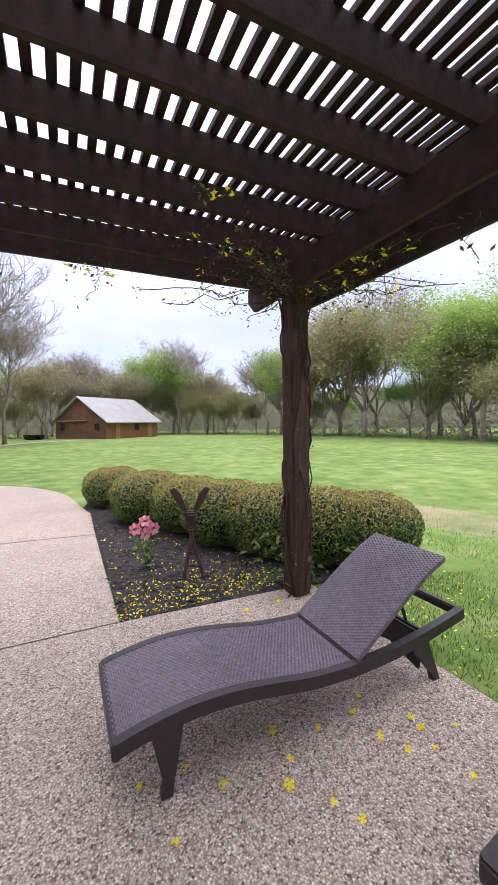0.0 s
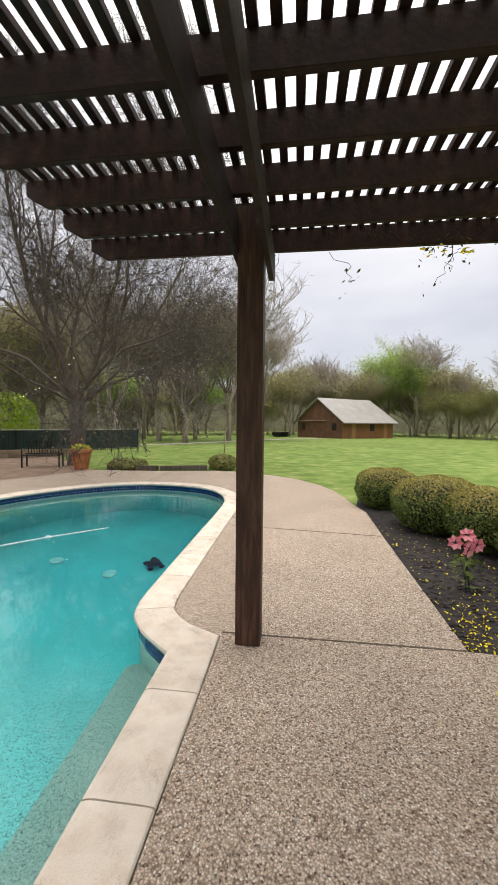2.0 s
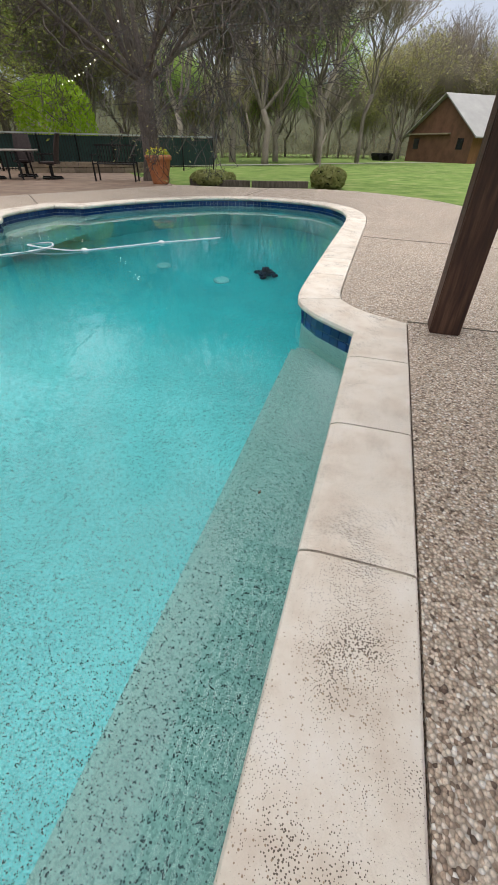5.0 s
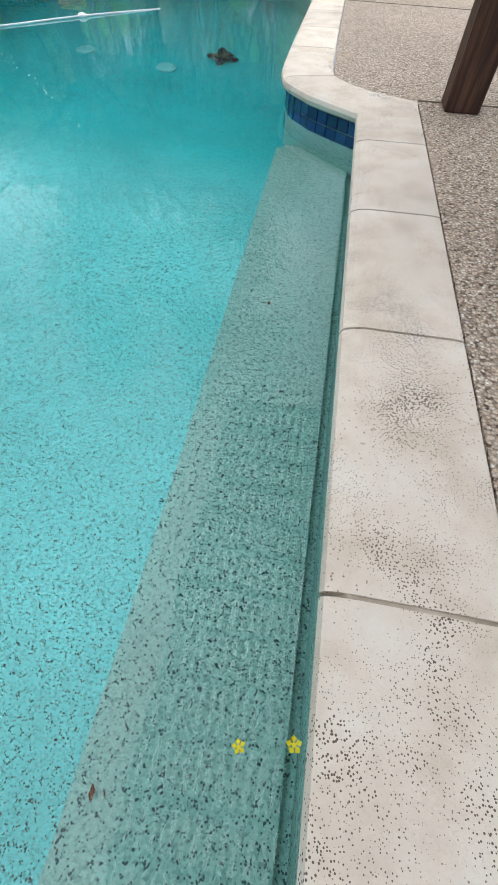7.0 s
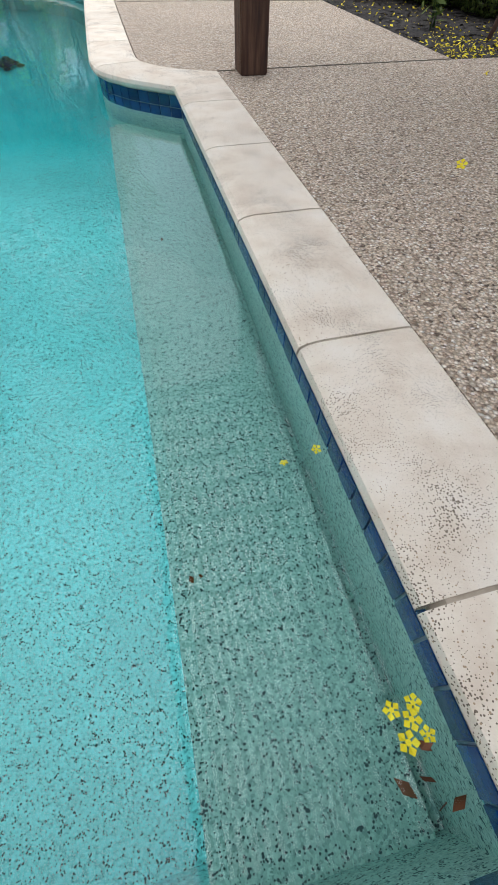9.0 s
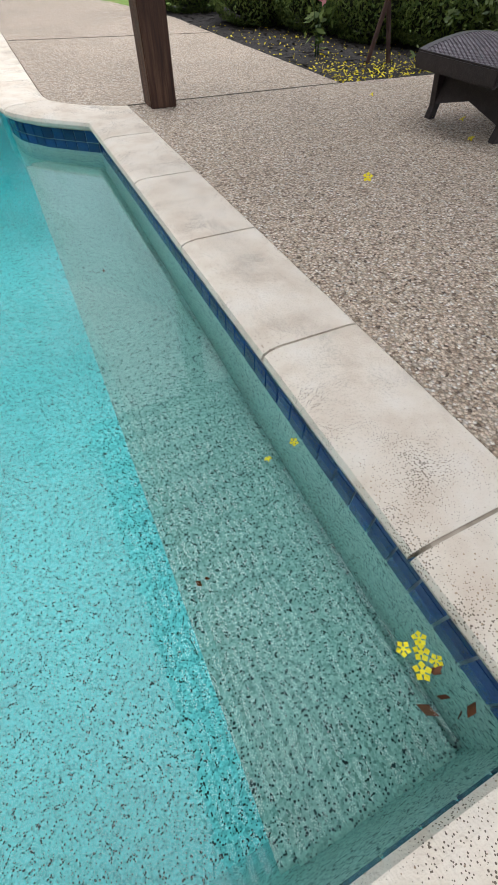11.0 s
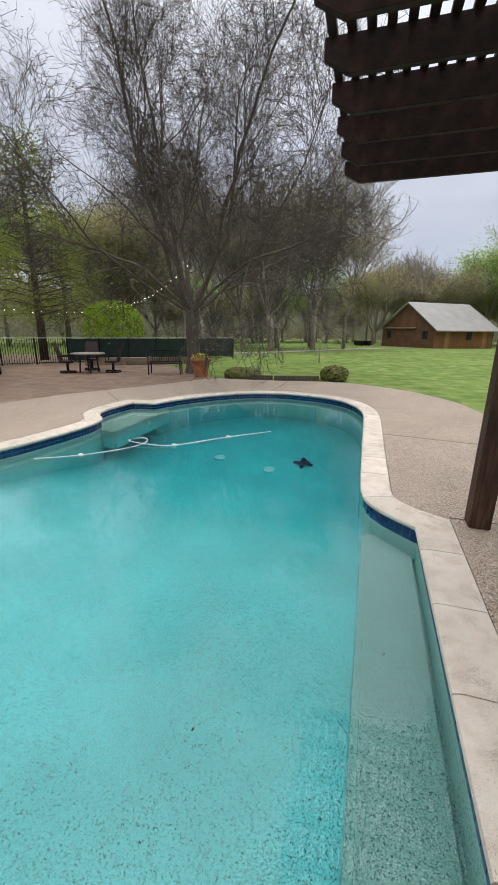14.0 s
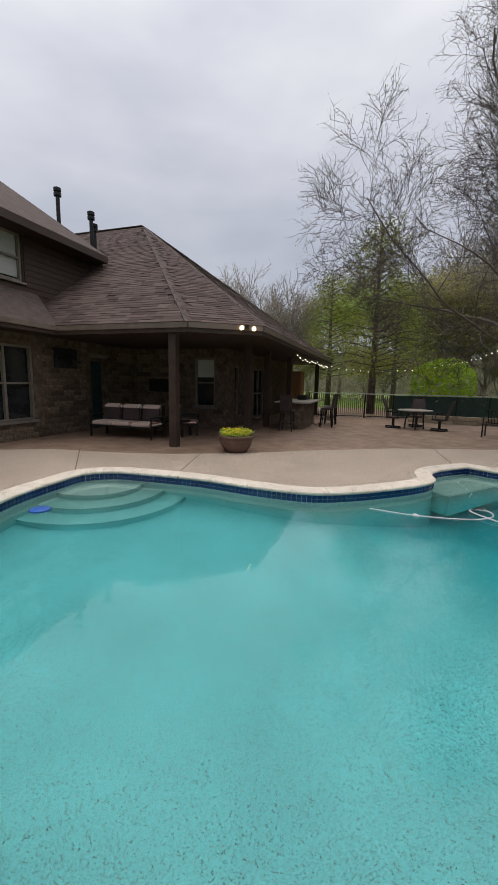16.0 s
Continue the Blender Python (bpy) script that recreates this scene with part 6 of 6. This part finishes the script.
statue = link("garden_statue", bm, M_RUST)
statue.matrix_world = pose(1.22, 3.50, -0.02, 0, 0, -18)
tagged(statue, "rusted iron animal-head garden statue in the mulch", "statue")
M_PINK = leafy("pink petals", (0.62, 0.10, 0.17), (0.85, 0.42, 0.45), through=0.25)
M_STEM = leafy("green stem", (0.03, 0.07, 0.02), (0.05, 0.10, 0.03), through=0.0)
fl = thing("flower_stake", pose(0.86, 3.98, -0.022), "pink flower cluster on a green stake in the mulch", "flower")
rng = random.Random(6)
for k, (dx, dy, z) in enumerate(((0, 0, 0.52), (-0.10, 0.02, 0.44), (0.09, 0.01, 0.43), (-0.01, -0.05, 0.40), (0.03, 0.05, 0.45))):
    tubes("stem", [([(0.01 * k, 0, 0), (dx * 0.4, dy * 0.4, z * 0.6), (dx, dy, z)], 0.004)], M_STEM, fl, 5)
    bm = bmesh.new()
    for p in range(7):
        a = 2 * math.pi * p / 7
        q = [(0.01, 0, 0), (0.045, -0.026, 0.014), (0.075, 0, 0.004), (0.045, 0.026, 0.014)]
        bm.faces.new([bm.verts.new((x * math.cos(a) - y * math.sin(a), x * math.sin(a) + y * math.cos(a), h + 0.01 * (p % 2))) for x, y, h in q])
    bmesh.ops.rotate(bm, verts=bm.verts[:], cent=(0, 0, 0), matrix=Euler((radians(50 + 14 * k), 0, radians(-25 + 15 * k))).to_matrix())
    bmesh.ops.translate(bm, verts=bm.verts[:], vec=(dx, dy, z))
    part("blossom", bm, M_PINK, fl, "pink petalled blossom")
tagged(raw("leaves", *leaves(rng, [(0, 0, 0.1), (0.03, 0, 0.2), (-0.04, 0.02, 0.25), (0.02, -0.03, 0.3)], 10, 0.05, 0.045), M_HEDGE, fl), kind="stuff")

# ---- vines on the post and beams ----
M_VINE = mat("vine stems", [(0.05, 0.03, 0.02), (0.10, 0.065, 0.045)], 10, 0.9, 0.2)
M_VLEAF = leafy("vine leaves", (0.03, 0.055, 0.015), (0.12, 0.16, 0.04), through=0.3)
vine = thing("vine", pose(0, 0, 0), "flowering yellow vine climbing the post and beams", "vine")
rng = random.Random(15)
runs, spots = [], []
px, py = POSTS[1]
for k in range(7):
    a0 = rng.uniform(0, 6.28)
    pts = []
    for i in range(26):
        f = i / 25
        a = a0 + f * rng.choice((3.0, 4.5, -3.5)) if i == 0 else a0 + f * 4.0 * (1 if k % 2 else -1)
        r = 0.12 + 0.02 * math.sin(i * 1.7 + k) + (0.07 * math.sin(f * 9 + k) if 0.2 < f < 0.5 and k < 3 else 0)
        pts.append((px + r * math.cos(a), py + r * math.sin(a), 0.02 + f * 2.82))
        if rng.random() < 0.55:
            spots.append(Vector(pts[-1]))
    runs.append((pts, rng.uniform(0.006, 0.014)))
heads = []
for k in range(26):
    p = Vector((px + rng.uniform(-0.2, 0.15), py + rng.uniform(-0.2, 0.2), rng.uniform(2.5, 2.83)))
    d = Vector((rng.uniform(-1.0, 0.25), rng.uniform(-1.0, 0.4), 0)).normalized()
    pts = [p]
    L = rng.uniform(0.4, 1.5)
    for i in range(9):
        p = p + d * (L / 9) + Vector((rng.gauss(0, 0.03), rng.gauss(0, 0.03), rng.gauss(0.0, 0.035)))
        p.z = min(max(p.z, 2.60), 2.83)
        pts.append(p.copy())
        spots.append(p.copy())
        if rng.random() < 0.32:
            heads.append(p.copy())
    runs.append((pts, 0.004))
for k in range(14):
    x, y = (rng.uniform(-0.9, 1.8), 3.36) if k < 7 else (2.12, rng.uniform(0.8, 3.1))
    p = Vector((x, y, 2.87 if k < 7 else 2.63))
    pts = [p]
    for i in range(6):
        p = p + Vector((rng.gauss(0, 0.035), rng.gauss(0, 0.02), -rng.uniform(0.01, 0.06)))
        pts.append(p.copy())
        if i > 2 and rng.random() < 0.6:
            spots.append(p.copy())
    runs.append((pts, 0.0022))
for x, y in ((0.45, 3.30), (0.12, 3.30), (1.2, 2.5), (0.8, 1.9)):
    for _ in range(5):
        heads.append(Vector((x + rng.gauss(0, 0.12), y, 2.84 + rng.gauss(0, 0.04))))
        spots.append(heads[-1])
tagged(tubes("stem", runs, M_VINE, vine, 5), kind="stuff")
tagged(raw("foliage", *leaves(rng, spots, 4, 0.05, 0.017), M_VLEAF, vine), kind="stuff")
tagged(raw("blossom_cluster", *leaves(rng, heads[::2], 6, 0.018, 0.020), M_YELLOW, vine), kind="stuff")
rng = random.Random(41)
loose = [Vector((2.05 + rng.gauss(0, 0.25), 3.0 + rng.gauss(0, 0.2), abs(rng.gauss(0, 0.25)))) for _ in range(60)]
tagged(raw("low_leaves", *leaves(rng, loose, 6, 0.06, 0.035), M_VLEAF, vine), kind="stuff")

# ---- waterline tiles ----
tile = bpy.data.meshes.new("tile")
bm = boxes(((0, 0, 0), (1, 1, 1)))
bm.to_mesh(tile)
bm.free()
tile.materials.append(M_TILE)
line = offset(RIM, 0.032)
acc, near_n, vs, fs = 0.0, 0, [], []
TW = 0.078
seg = list(zip(line, line[1:] + line[:1]))
total = sum((b - a).length for a, b in seg)


def along(s):
    s %= total
    for a, b in seg:
        d = (b - a).length
        if s <= d:
            return a.lerp(b, s / d), (b - a).normalized()
        s -= d
    return seg[-1][1], (seg[-1][1] - seg[-1][0]).normalized()


for k in range(int(total / TW)):
    p, d = along((k + 0.5) * total / int(total / TW))
    for z0, z1 in ((-0.118, -0.048), (-0.205, -0.123)):
        m = Matrix.Translation((p.x, p.y, (z0 + z1) / 2)) @ pose(0, 0, 0, 0, 0, math.degrees(math.atan2(d.y, d.x))) @ Matrix.Diagonal((TW - 0.007, 0.012, z1 - z0, 1))
        if near_n < 290 and p.x > -3.2 and p.y > -0.7:
            o = new("tile", tile)
            o.parent = pool
            o.matrix_basis = m
            near_n += 1
        else:
            b = len(vs)
            vs += [m @ Vector((x, y, z)) for x in (-0.5, 0.5) for y in (-0.5, 0.5) for z in (-0.5, 0.5)]
            fs += [tuple(b + i for i in q) for q in ((0, 1, 3, 2), (4, 6, 7, 5), (0, 4, 5, 1), (2, 3, 7, 6), (1, 5, 7, 3), (0, 2, 6, 4))]
tagged(raw("tile_band", vs, fs, M_TILE, pool), kind="stuff")
